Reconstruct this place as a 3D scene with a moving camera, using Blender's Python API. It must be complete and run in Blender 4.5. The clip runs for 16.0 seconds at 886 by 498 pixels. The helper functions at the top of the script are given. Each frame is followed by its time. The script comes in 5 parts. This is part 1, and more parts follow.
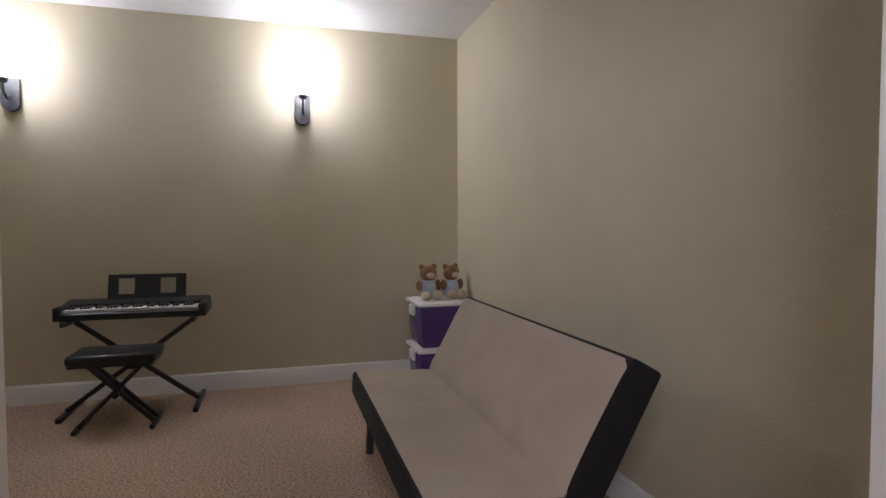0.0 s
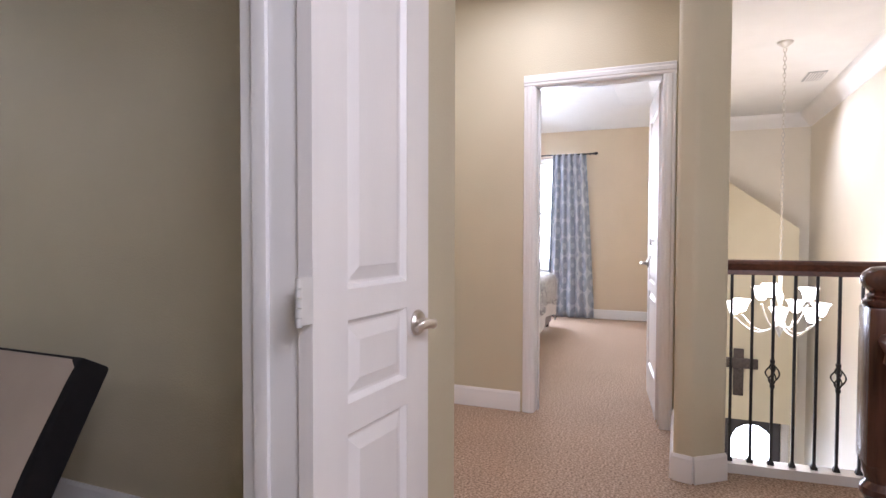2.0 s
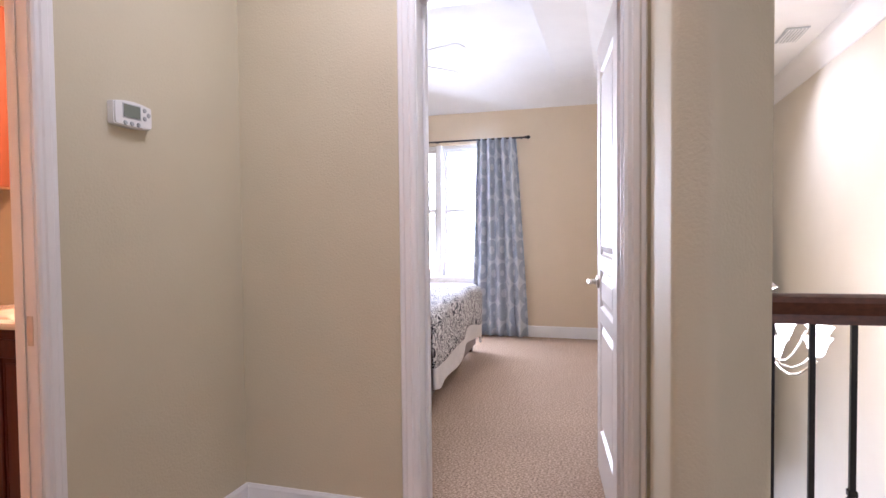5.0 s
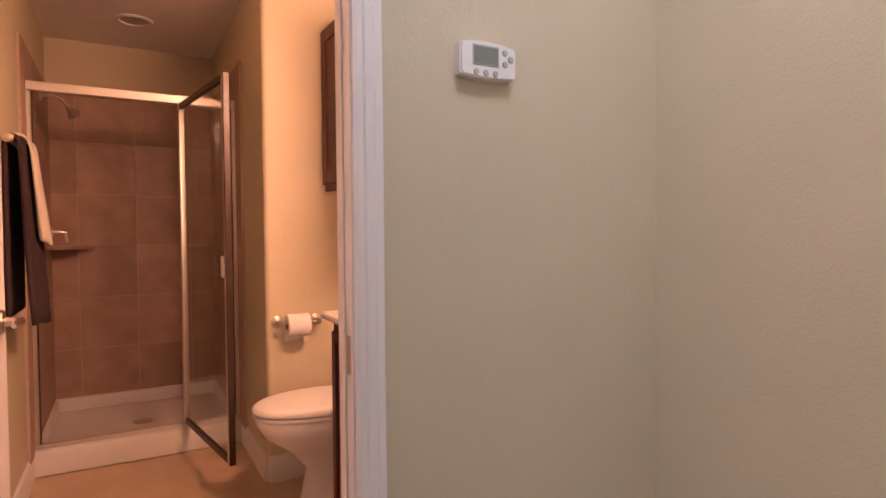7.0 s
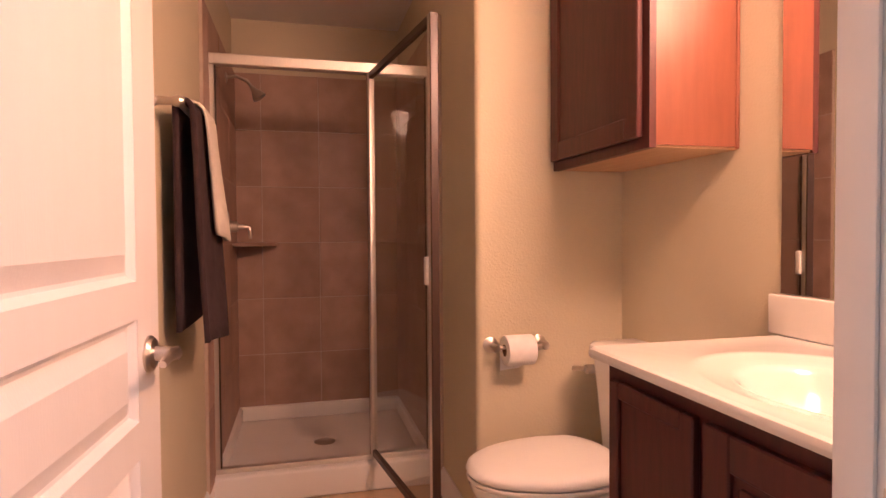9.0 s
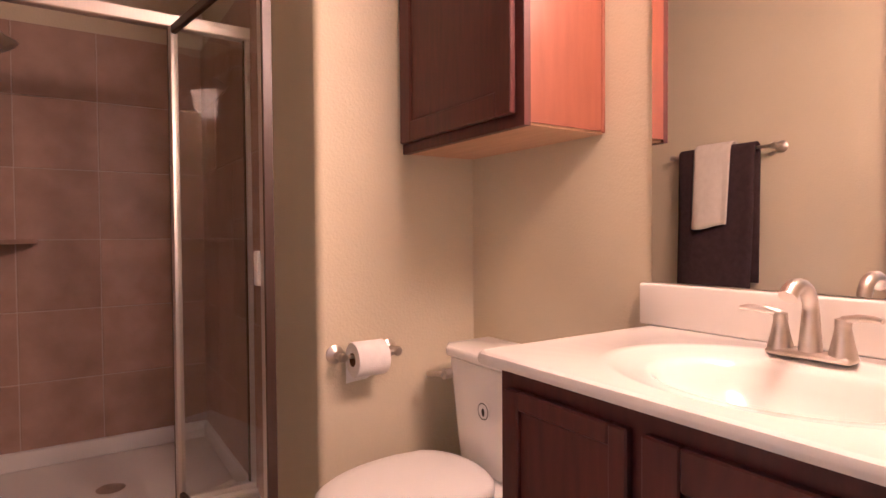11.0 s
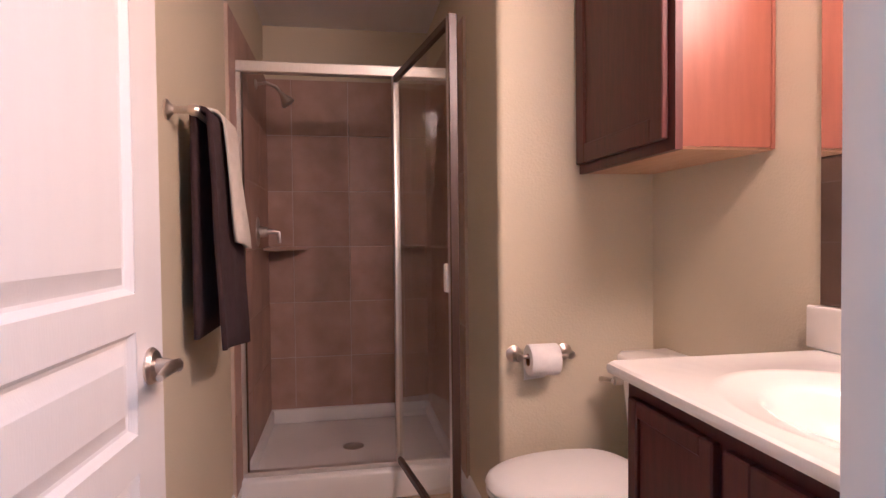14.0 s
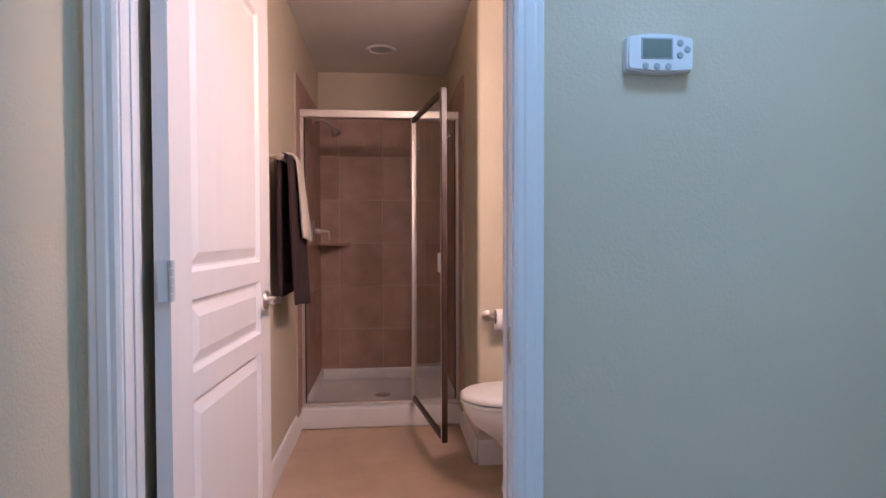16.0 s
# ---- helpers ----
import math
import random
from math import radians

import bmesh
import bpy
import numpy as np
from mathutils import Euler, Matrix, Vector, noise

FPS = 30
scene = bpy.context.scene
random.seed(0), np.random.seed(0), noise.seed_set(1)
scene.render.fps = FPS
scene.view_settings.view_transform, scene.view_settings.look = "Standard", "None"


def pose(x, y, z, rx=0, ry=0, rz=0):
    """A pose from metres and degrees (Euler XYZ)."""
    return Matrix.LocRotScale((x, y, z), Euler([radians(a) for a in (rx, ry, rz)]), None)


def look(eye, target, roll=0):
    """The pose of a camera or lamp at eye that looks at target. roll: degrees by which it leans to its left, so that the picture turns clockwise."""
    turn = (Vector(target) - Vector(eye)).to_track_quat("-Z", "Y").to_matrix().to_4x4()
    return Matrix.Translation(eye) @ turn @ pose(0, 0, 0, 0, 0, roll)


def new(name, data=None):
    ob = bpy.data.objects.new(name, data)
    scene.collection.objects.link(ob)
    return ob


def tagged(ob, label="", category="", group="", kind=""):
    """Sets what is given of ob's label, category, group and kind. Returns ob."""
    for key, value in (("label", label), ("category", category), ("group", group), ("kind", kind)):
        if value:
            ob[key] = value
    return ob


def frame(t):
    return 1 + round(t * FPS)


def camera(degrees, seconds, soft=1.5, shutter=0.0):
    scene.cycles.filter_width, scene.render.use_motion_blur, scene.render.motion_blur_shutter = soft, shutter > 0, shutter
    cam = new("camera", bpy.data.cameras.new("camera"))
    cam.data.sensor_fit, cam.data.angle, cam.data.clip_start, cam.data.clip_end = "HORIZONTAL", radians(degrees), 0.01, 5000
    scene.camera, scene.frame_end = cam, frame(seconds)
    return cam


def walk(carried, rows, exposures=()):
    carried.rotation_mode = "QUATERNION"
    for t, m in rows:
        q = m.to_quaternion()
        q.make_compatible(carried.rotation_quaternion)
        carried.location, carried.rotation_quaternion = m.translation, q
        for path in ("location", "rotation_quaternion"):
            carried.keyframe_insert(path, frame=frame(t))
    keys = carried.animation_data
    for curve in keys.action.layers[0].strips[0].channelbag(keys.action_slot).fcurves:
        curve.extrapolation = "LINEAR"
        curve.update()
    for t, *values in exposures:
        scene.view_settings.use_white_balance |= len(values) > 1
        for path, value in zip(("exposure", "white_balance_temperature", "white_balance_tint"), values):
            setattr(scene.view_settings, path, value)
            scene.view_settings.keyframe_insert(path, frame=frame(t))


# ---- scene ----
cam = camera(75.54, 16.0)
PATH = [
    (0.0, 0.104, 0.218, 1.115, -16.05, -2.32, 0.17),
    (0.5, 0.005, 0.085, 1.127, -30.91, -2.23, -0.36),
    (1.0, -0.053, 0.013, 1.122, -45.55, -1.95, -0.55),
    (1.5, -0.111, -0.046, 1.128, -58.10, -1.70, -0.26),
    (2.0, -0.128, -0.094, 1.130, -67.47, -1.71, -0.14),
    (2.5, -0.100, -0.083, 1.130, -74.05, -1.63, -0.03),
    (3.0, 0.088, -0.038, 1.129, -77.95, -1.57, 0.08),
    (3.2, 0.194, -0.047, 1.137, -78.96, -1.61, 0.10),
    (3.5, 0.394, -0.036, 1.140, -78.96, -1.42, 0.09),
    (4.0, 0.726, -0.015, 1.149, -78.43, -1.47, 0.14),
    (4.5, 1.050, 0.009, 1.158, -76.73, -1.59, 0.28),
    (5.0, 1.352, 0.037, 1.161, -73.26, -1.83, 0.57),
    (5.3, 1.520, 0.055, 1.157, -70.10, -1.83, 0.83),
    (5.5, 1.620, 0.092, 1.156, -65.21, -1.69, 0.95),
    (6.0, 1.826, 0.159, 1.152, -52.04, -1.55, 0.73),
    (6.5, 1.960, 0.280, 1.143, -41.03, -1.20, 0.89),
    (7.0, 2.085, 0.420, 1.151, -29.29, -1.55, 0.50),
    (7.5, 2.110, 0.516, 1.142, -18.50, -1.45, 0.45),
    (8.0, 2.090, 0.772, 1.144, -12.40, -1.62, 0.30),
    (8.5, 2.076, 0.995, 1.141, -12.6, -1.55, 0.35),
    (9.0, 2.064, 1.205, 1.136, -13.9, -1.5, 0.38),
    (9.5, 2.054, 1.368, 1.131, -16.4, -1.5, 0.38),
    (10.0, 2.048, 1.47, 1.124, -20.0, -1.47, 0.36),
    (10.3, 2.050, 1.498, 1.119, -22.57, -1.44, 0.34),
    (10.5, 2.054, 1.508, 1.111, -26.42, -1.36, 0.42),
    (11.0, 2.046, 1.502, 1.100, -33.16, -1.40, 0.43),
    (11.5, 2.058, 1.492, 1.096, -36.63, -1.37, 0.46),
    (12.0, 2.053, 1.503, 1.103, -38.24, -1.36, 0.44),
    (12.5, 2.073, 1.530, 1.110, -36.43, -1.33, 0.52),
    (13.0, 2.105, 1.542, 1.119, -26.94, -1.38, 0.77),
    (13.5, 2.123, 1.450, 1.141, -15.70, -1.45, 0.83),
    (14.0, 2.141, 1.232, 1.153, -9.75, -1.40, 0.61),
    (14.5, 2.184, 0.999, 1.154, -4.74, -1.32, 0.25),
    (15.0, 2.196, 0.747, 1.145, -0.86, -1.18, 0.43),
    (15.5, 2.214, 0.502, 1.140, -1.23, -1.25, 0.31),
    (16.0, 2.225, 0.304, 1.145, -5.29, -1.33, 0.14),
]
EXPOSURE = [(0.0, 0.12, 5850, 17), (0.6, 0.06, 5850, 18), (1.5, 0.07, 5750, 19), (3.2, 0.13, 5600, 20), (5.3, -0.03, 5600, 24), (6.2, -0.07, 5750, 26), (7.0, -0.08, 5950, 27), (8.2, -0.04, 5600, 24), (10.3, 0.09, 4500, 12), (11.2, 0.07, 4280, 10), (12.5, 0.05, 3980, 9), (13.2, 0.0, 3850, 8), (14.0, -0.08, 3850, 4), (14.5, -0.11, 3780, 4), (15.0, -0.13, 3720, 1), (16.0, -0.12, 3800, 3)]
walk(cam, [(t, pose(x, y, z, 90 + pitch, roll, yaw)) for t, x, y, z, yaw, pitch, roll in PATH], EXPOSURE)

# ---- world, sun and lamps ----
world = bpy.data.worlds.new("sky")
scene.world = world
world.use_nodes = True
wn = world.node_tree.nodes
sky = wn.new("ShaderNodeTexSky")
sky.sky_type = 'NISHITA'
sky.sun_disc = False
sky.sun_elevation, sky.sun_rotation = radians(48), radians(200)
wn["Background"].inputs[1].default_value = 0.15
world.node_tree.links.new(sky.outputs[0], wn["Background"].inputs[0])
sun = new("sun", bpy.data.lights.new("sun", 'SUN'))
sun.data.energy, sun.data.angle, sun.data.color = 2.5, radians(0.5), (1.0, 0.95, 0.86)
sun.matrix_basis = pose(0, 0, 10, 42, 0, 200)


def lamp(name, kind, eye, target, energy, color, size=0.1, size_y=None):
    ob = new(name, bpy.data.lights.new(name, kind))
    ob.data.energy, ob.data.color = energy, color
    if kind == 'AREA':
        ob.data.shape = 'RECTANGLE'
        ob.data.size, ob.data.size_y = size, size_y or size
    else:
        ob.data.shadow_soft_size = size
    ob.matrix_basis = look(eye, target) if eye != target else pose(*eye)
    return ob


DAY, WARM, BULB = (0.93, 0.97, 1.0), (1.0, 0.80, 0.58), (1.0, 0.93, 0.82)
lamp("bedroom_window_light", 'AREA', (7.48, 1.95, 1.4), (5.0, 1.2, 0.98), 108, DAY, 1.3, 1.45)
lamp("foyer_window_light", 'AREA', (6.2, -0.45, 2.2), (5.2, -1.6, 0.4), 24, (1.0, 0.98, 0.97), 2.4, 0.8)
lamp("hall_ceiling_light", 'AREA', (2.75, 0.72, 2.6), (2.75, 0.72, 0), 12, (1.0, 0.96, 0.95), 0.3)
# unseen fill added over the stairs to brighten the doorway; no fixture or window there
lamp("landing_fill", 'AREA', (-0.6, -1.35, 2.3), (0.7, 0.9, 1.0), 45, (1.0, 0.955, 0.965), 1.2, 0.9)
lamp("vanity_light", 'AREA', (3.02, 1.74, 2.05), (2.05, 3.2, 0.7), 39.5, (1.0, 0.47, 0.23), 0.5, 0.22)
for sx in (0.277, -1.455):
    lamp("sconce_bulb", 'POINT', (sx, 4.195, 2.12), (sx, 4.195, 2.12), 11.5, (0.97, 0.97, 1.0), 0.045)
lamp("chandelier_bulbs", 'POINT', (5.2, -0.85, 0.66), (5.2, -0.85, 0.66), 30, BULB, 0.25)


# ---- materials ----
def material(name, a, b=None, rough=0.6, scale=8.0, bump=0.0, bscale=200.0, metal=0.0, spread=0.5, detail=6.0,
             coat=0.0, stretch=(1, 1, 1), each=0.0, rough2=None, big=0.0):
    m = bpy.data.materials.new(name)
    m.use_nodes = True
    n, l = m.node_tree.nodes, m.node_tree.links
    p = n["Principled BSDF"]
    p.inputs["Roughness"].default_value, p.inputs["Metallic"].default_value = rough, metal
    p.inputs["Coat Weight"].default_value = coat
    co = n.new("ShaderNodeTexCoord")
    mp = n.new("ShaderNodeMapping")
    mp.inputs["Scale"].default_value = stretch
    geo = n.new("ShaderNodeNewGeometry")
    l.new(geo.outputs["Position"], mp.inputs["Vector"])
    no = n.new("ShaderNodeTexNoise")
    no.inputs["Scale"].default_value, no.inputs["Detail"].default_value = scale, detail
    l.new(mp.outputs[0], no.inputs["Vector"])
    ramp = n.new("ShaderNodeValToRGB")
    ramp.color_ramp.elements[0].position, ramp.color_ramp.elements[1].position = 0.5 - spread / 2, 0.5 + spread / 2
    b = b or tuple(c * 0.9 for c in a)
    ramp.color_ramp.elements[0].color, ramp.color_ramp.elements[1].color = (*b, 1), (*a, 1)
    l.new(no.outputs["Fac"], ramp.inputs[0])
    colour = ramp.outputs[0]
    if big:
        n2 = n.new("ShaderNodeTexNoise")
        n2.inputs["Scale"].default_value = 1.7
        l.new(geo.outputs["Position"], n2.inputs["Vector"])
        r2 = n.new("ShaderNodeMapRange")
        r2.inputs["From Min"].default_value, r2.inputs["From Max"].default_value = 0.3, 0.7
        r2.inputs["To Min"].default_value, r2.inputs["To Max"].default_value = 1 - big, 1 + big
        l.new(n2.outputs["Fac"], r2.inputs["Value"])
        hs = n.new("ShaderNodeHueSaturation")
        l.new(r2.outputs[0], hs.inputs["Value"])
        l.new(colour, hs.inputs["Color"])
        colour = hs.outputs[0]
    if each:
        oi = n.new("ShaderNodeObjectInfo")
        r3 = n.new("ShaderNodeMapRange")
        r3.inputs["To Min"].default_value, r3.inputs["To Max"].default_value = 1 - each, 1 + each
        l.new(oi.outputs["Random"], r3.inputs["Value"])
        h3 = n.new("ShaderNodeHueSaturation")
        l.new(r3.outputs[0], h3.inputs["Value"])
        l.new(colour, h3.inputs["Color"])
        colour = h3.outputs[0]
    l.new(colour, p.inputs["Base Color"])
    if rough2 is not None:
        r4 = n.new("ShaderNodeMapRange")
        r4.inputs["To Min"].default_value, r4.inputs["To Max"].default_value = rough, rough2
        l.new(no.outputs["Fac"], r4.inputs["Value"])
        l.new(r4.outputs[0], p.inputs["Roughness"])
    if bump:
        bn = n.new("ShaderNodeTexNoise")
        bn.inputs["Scale"].default_value, bn.inputs["Detail"].default_value = bscale, 3
        l.new(mp.outputs[0], bn.inputs["Vector"])
        bm_ = n.new("ShaderNodeBump")
        bm_.inputs["Strength"].default_value, bm_.inputs["Distance"].default_value = bump, 0.004
        l.new(bn.outputs["Fac"], bm_.inputs["Height"])
        l.new(bm_.outputs[0], p.inputs["Normal"])
    return m


def glow(name, color, strength):
    m = bpy.data.materials.new(name)
    m.use_nodes = True
    p = m.node_tree.nodes["Principled BSDF"]
    p.inputs["Base Color"].default_value = (*color, 1)
    p.inputs["Emission Color"].default_value, p.inputs["Emission Strength"].default_value = (*color, 1), strength
    return m


def glass(name, tint=(1, 1, 1), rough=0.0, ior=1.1):
    m = bpy.data.materials.new(name)
    m.use_nodes = True
    p = m.node_tree.nodes["Principled BSDF"]
    p.inputs["Base Color"].default_value = (*tint, 1)
    p.inputs["Roughness"].default_value, p.inputs["IOR"].default_value = rough, ior
    p.inputs["Transmission Weight"].default_value = 1
    return m


PAINT = material("tan wall paint", (0.60, 0.54, 0.385), (0.57, 0.51, 0.36), 0.62, 3, 0.35, 130, big=0.02)
CREAM = material("cream foyer paint", (0.80, 0.75, 0.65), (0.77, 0.72, 0.62), 0.65, 3, 0.25, 130)
PEACH = material("warm bedroom paint", (0.72, 0.60, 0.44), (0.69, 0.57, 0.415), 0.65, 3, 0.25, 130)
WHITE = material("white ceiling paint", (0.80, 0.79, 0.77), (0.76, 0.75, 0.73), 0.8, 5, 0.4, 90)
TRIM = material("white semi-gloss trim", (0.80, 0.785, 0.77), (0.77, 0.755, 0.74), 0.33, 4, 0.05, 40)
DOOR = material("white moulded door paint", (0.82, 0.79, 0.77), (0.79, 0.76, 0.74), 0.36, 3, 0.12, 60, stretch=(6, 6, 0.6))
CARPET = material("speckled beige carpet", (0.56, 0.415, 0.30), (0.25, 0.165, 0.108), 0.95, 90, 0.5, 200, spread=0.26, detail=3, big=0.05)
VINYL = material("mottled beige bathroom floor", (0.56, 0.42, 0.28), (0.45, 0.32, 0.20), 0.4, 6, 0.05, 40, big=0.06)
TILE = material("brown stone-look tile", (0.45, 0.305, 0.235), (0.28, 0.18, 0.135), 0.42, 7, 0.12, 30, spread=0.6, each=0.10, rough2=0.6)
GROUT = material("beige grout", (0.50, 0.41, 0.33), None, 0.9, 30)
PORCELAIN = material("white porcelain", (0.83, 0.81, 0.78), (0.82, 0.80, 0.77), 0.08, 2, coat=0.3)
ACRYLIC = material("white acrylic shower pan", (0.78, 0.76, 0.73), (0.74, 0.72, 0.69), 0.3, 5)
MARBLE = material("cultured marble top", (0.78, 0.76, 0.72), (0.76, 0.735, 0.69), 0.14, 5, coat=0.3)
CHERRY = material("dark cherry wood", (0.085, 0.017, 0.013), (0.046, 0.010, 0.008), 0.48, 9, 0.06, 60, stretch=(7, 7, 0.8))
# lighter copy of the cherry, with the vanity lamp's light put into its colour
CHERRY_LIT = material("cherry wood, lamp-lit tone", (0.225, 0.075, 0.036), (0.175, 0.056, 0.027), 0.35, 6, 0.04, 60, stretch=(6, 6, 0.7))
CHERRY_RAW = material("pale cabinet underside", (0.55, 0.36, 0.20), (0.48, 0.30, 0.16), 0.6, 6, stretch=(6, 1, 6))
NICKEL = material("brushed nickel", (0.66, 0.60, 0.54), (0.58, 0.53, 0.48), 0.26, 60, 0.03, 300, metal=1.0, rough2=0.36)
ALU = material("satin shower frame metal", (0.80, 0.77, 0.72), (0.72, 0.69, 0.64), 0.42, 20, metal=1.0, stretch=(30, 30, 1))
BRONZE = material("dark edge seal", (0.05, 0.028, 0.02), None, 0.4, 20)
MIRROR = material("silvered mirror", (0.9, 0.9, 0.89), (0.9, 0.9, 0.89), 0.01, 1, metal=1.0)
GLASS = glass("clear glass")
SHOWER_GLASS = glass("shower glass", (0.93, 0.95, 0.94), 0.0, 1.25)
OAK = material("dark stained oak", (0.105, 0.038, 0.020), (0.04, 0.014, 0.008), 0.25, 8, 0.12, 55, stretch=(10, 10, 0.9), coat=0.4, spread=0.6)
OAK_RAIL = material("stained oak handrail", (0.15, 0.052, 0.024), (0.05, 0.018, 0.009), 0.5, 8, 0.08, 55, stretch=(0.9, 5, 10), coat=0.05, spread=0.6)
IRON = material("black wrought iron", (0.022, 0.02, 0.019), (0.012, 0.011, 0.011), 0.45, 30, 0.15, 120)
SUEDE = material("light tan suede fabric", (0.43, 0.355, 0.285), (0.375, 0.305, 0.245), 0.9, 5, 0.3, 260, big=0.04)
BLACKCLOTH = material("black futon side fabric", (0.009, 0.007, 0.008), (0.005, 0.0045, 0.005), 0.95, 30, 0.3, 300)
BLACK = material("black plastic", (0.018, 0.018, 0.021), (0.014, 0.014, 0.016), 0.4, 30, 0.03, 300)
VINYL_BLACK = material("black vinyl", (0.02, 0.02, 0.024), (0.014, 0.014, 0.017), 0.42, 20, 0.15, 150)
KEYWHITE = material("white key plastic", (0.80, 0.80, 0.78), None, 0.25, 10)
PLASTIC = material("white plastic", (0.80, 0.79, 0.77), (0.78, 0.77, 0.75), 0.35, 10)
LCD = material("grey-green display", (0.22, 0.25, 0.21), (0.19, 0.22, 0.18), 0.2, 10)
GREYBTN = material("grey buttons", (0.45, 0.47, 0.48), None, 0.45, 10)
PURPLE = material("purple translucent tub", (0.10, 0.055, 0.22), (0.07, 0.038, 0.17), 0.25, 4)
FUR = material("brown plush fur", (0.30, 0.16, 0.075), (0.20, 0.10, 0.045), 0.95, 60, 0.8, 260)
CREAMFUR = material("cream plush fur", (0.62, 0.50, 0.34), (0.52, 0.41, 0.27), 0.95, 60, 0.8, 260)
SHIRT = material("pale blue shirt", (0.50, 0.58, 0.68), (0.42, 0.50, 0.60), 0.9, 30, 0.3, 200)
TOWEL_DARK = material("dark plum terry towel", (0.060, 0.032, 0.036), (0.034, 0.018, 0.021), 0.97, 40, 1.0, 420)
TOWEL_LIGHT = material("cream terry towel", (0.80, 0.74, 0.65), (0.72, 0.66, 0.57), 0.97, 40, 1.0, 420)
PAPER = material("white tissue paper", (0.84, 0.82, 0.80), None, 0.9, 30, 0.2, 200)
CARD = material("brown cardboard core", (0.18, 0.10, 0.05), None, 0.9, 30)
GOLDLEAF = material("aged metal ornament", (0.10, 0.08, 0.07), (0.05, 0.04, 0.035), 0.5, 30, 0.4, 90, metal=0.6)
BULBGLASS = glow("lit frosted glass", (1.0, 0.95, 0.89), 9)
SKYGLOW = glow("bright daylight", (0.92, 0.96, 1.0), 8.0)
FRONTDOOR = material("dark front door", (0.055, 0.05, 0.055), None, 0.4, 8)
SILVER = material("satin silver chandelier", (0.62, 0.60, 0.56), None, 0.35, 20, metal=0.7)
FANWHITE = material("white fan blade", (0.80, 0.79, 0.78), None, 0.45, 6)
BEDWOOD = material("dark bed frame wood", (0.085, 0.035, 0.024), (0.05, 0.02, 0.014), 0.35, 8, stretch=(1, 8, 8))


def voronoi_cloth(name, ground, ink, scale, lo, hi, kind='F1', stretch=(1, 1, 1)):
    m = material(name, ground, None, 0.9, 20, 0.3, 220)
    n, l = m.node_tree.nodes, m.node_tree.links
    p = n["Principled BSDF"]
    geo = n.new("ShaderNodeNewGeometry")
    mp = n.new("ShaderNodeMapping")
    mp.inputs["Scale"].default_value = stretch
    l.new(geo.outputs["Position"], mp.inputs["Vector"])
    no = n.new("ShaderNodeTexNoise")
    no.inputs["Scale"].default_value, no.inputs["Detail"].default_value = scale, 1.5
    no.inputs["Distortion"].default_value = 2.2
    l.new(mp.outputs[0], no.inputs["Vector"])
    w = n.new("ShaderNodeMath")
    w.operation = 'PINGPONG'
    w.inputs[1].default_value = 0.06
    l.new(no.outputs["Fac"], w.inputs[0])
    r = n.new("ShaderNodeMapRange")
    r.inputs["From Min"].default_value, r.inputs["From Max"].default_value = lo, hi
    l.new(w.outputs[0], r.inputs["Value"])
    mix = n.new("ShaderNodeMix")
    mix.data_type = 'RGBA'
    mix.inputs[6].default_value, mix.inputs[7].default_value = (*ground, 1), (*ink, 1)
    l.new(r.outputs[0], mix.inputs[0])
    l.new(mix.outputs[2], p.inputs["Base Color"])
    return m


def medallion_cloth(name, ground, ink):
    """Blue-grey cloth with a lattice of pale medallions, as printed on the curtain."""
    m = material(name, ground, None, 0.85, 20, 0.25, 220)
    n, l = m.node_tree.nodes, m.node_tree.links
    p = n["Principled BSDF"]
    uv = n.new("ShaderNodeUVMap")
    vo = n.new("ShaderNodeTexVoronoi")
    vo.inputs["Scale"].default_value, vo.inputs["Randomness"].default_value = 4.4, 0.25
    l.new(uv.outputs[0], vo.inputs["Vector"])
    s = n.new("ShaderNodeMath")
    s.operation = 'SINE'
    k = n.new("ShaderNodeMath")
    k.operation = 'MULTIPLY'
    k.inputs[1].default_value = 13
    l.new(vo.outputs["Distance"], k.inputs[0])
    l.new(k.outputs[0], s.inputs[0])
    r = n.new("ShaderNodeMapRange")
    r.inputs["From Min"].default_value, r.inputs["From Max"].default_value = 0.1, 0.5
    l.new(s.outputs[0], r.inputs["Value"])
    mix = n.new("ShaderNodeMix")
    mix.data_type = 'RGBA'
    mix.inputs[6].default_value, mix.inputs[7].default_value = (*ground, 1), (*ink, 1)
    l.new(r.outputs[0], mix.inputs[0])
    l.new(mix.outputs[2], p.inputs["Base Color"])
    return m


QUILT = voronoi_cloth("white quilt with dark scrolls", (0.76, 0.75, 0.74), (0.03, 0.03, 0.045), 7, 0.031, 0.038)
QUILT_WHITE = material("white quilt border", (0.76, 0.74, 0.72), None, 0.9, 20, 0.3, 120)
CURTAIN = medallion_cloth("blue-grey medallion cloth", (0.41, 0.46, 0.54), (0.60, 0.635, 0.68))


# ---- mesh helpers ----
def box(bm, x0, x1, y0, y1, z0, z1, bevel=0.0, seg=2, m=None):
    r = bmesh.ops.create_cube(bm, size=1)
    vs = r["verts"]
    for v in vs:
        v.co = Vector(((x0 + x1) / 2 + v.co.x * (x1 - x0), (y0 + y1) / 2 + v.co.y * (y1 - y0), (z0 + z1) / 2 + v.co.z * (z1 - z0)))
    if bevel:
        es = list({e for v in vs for e in v.link_edges})
        r2 = bmesh.ops.bevel(bm, geom=es, offset=bevel, segments=seg, affect='EDGES', profile=0.5)
        vs = list({v for f in r2["faces"] for v in f.verts} | {v for v in vs if v.is_valid})
    if m is not None:
        bmesh.ops.transform(bm, matrix=m, verts=vs)
    return vs


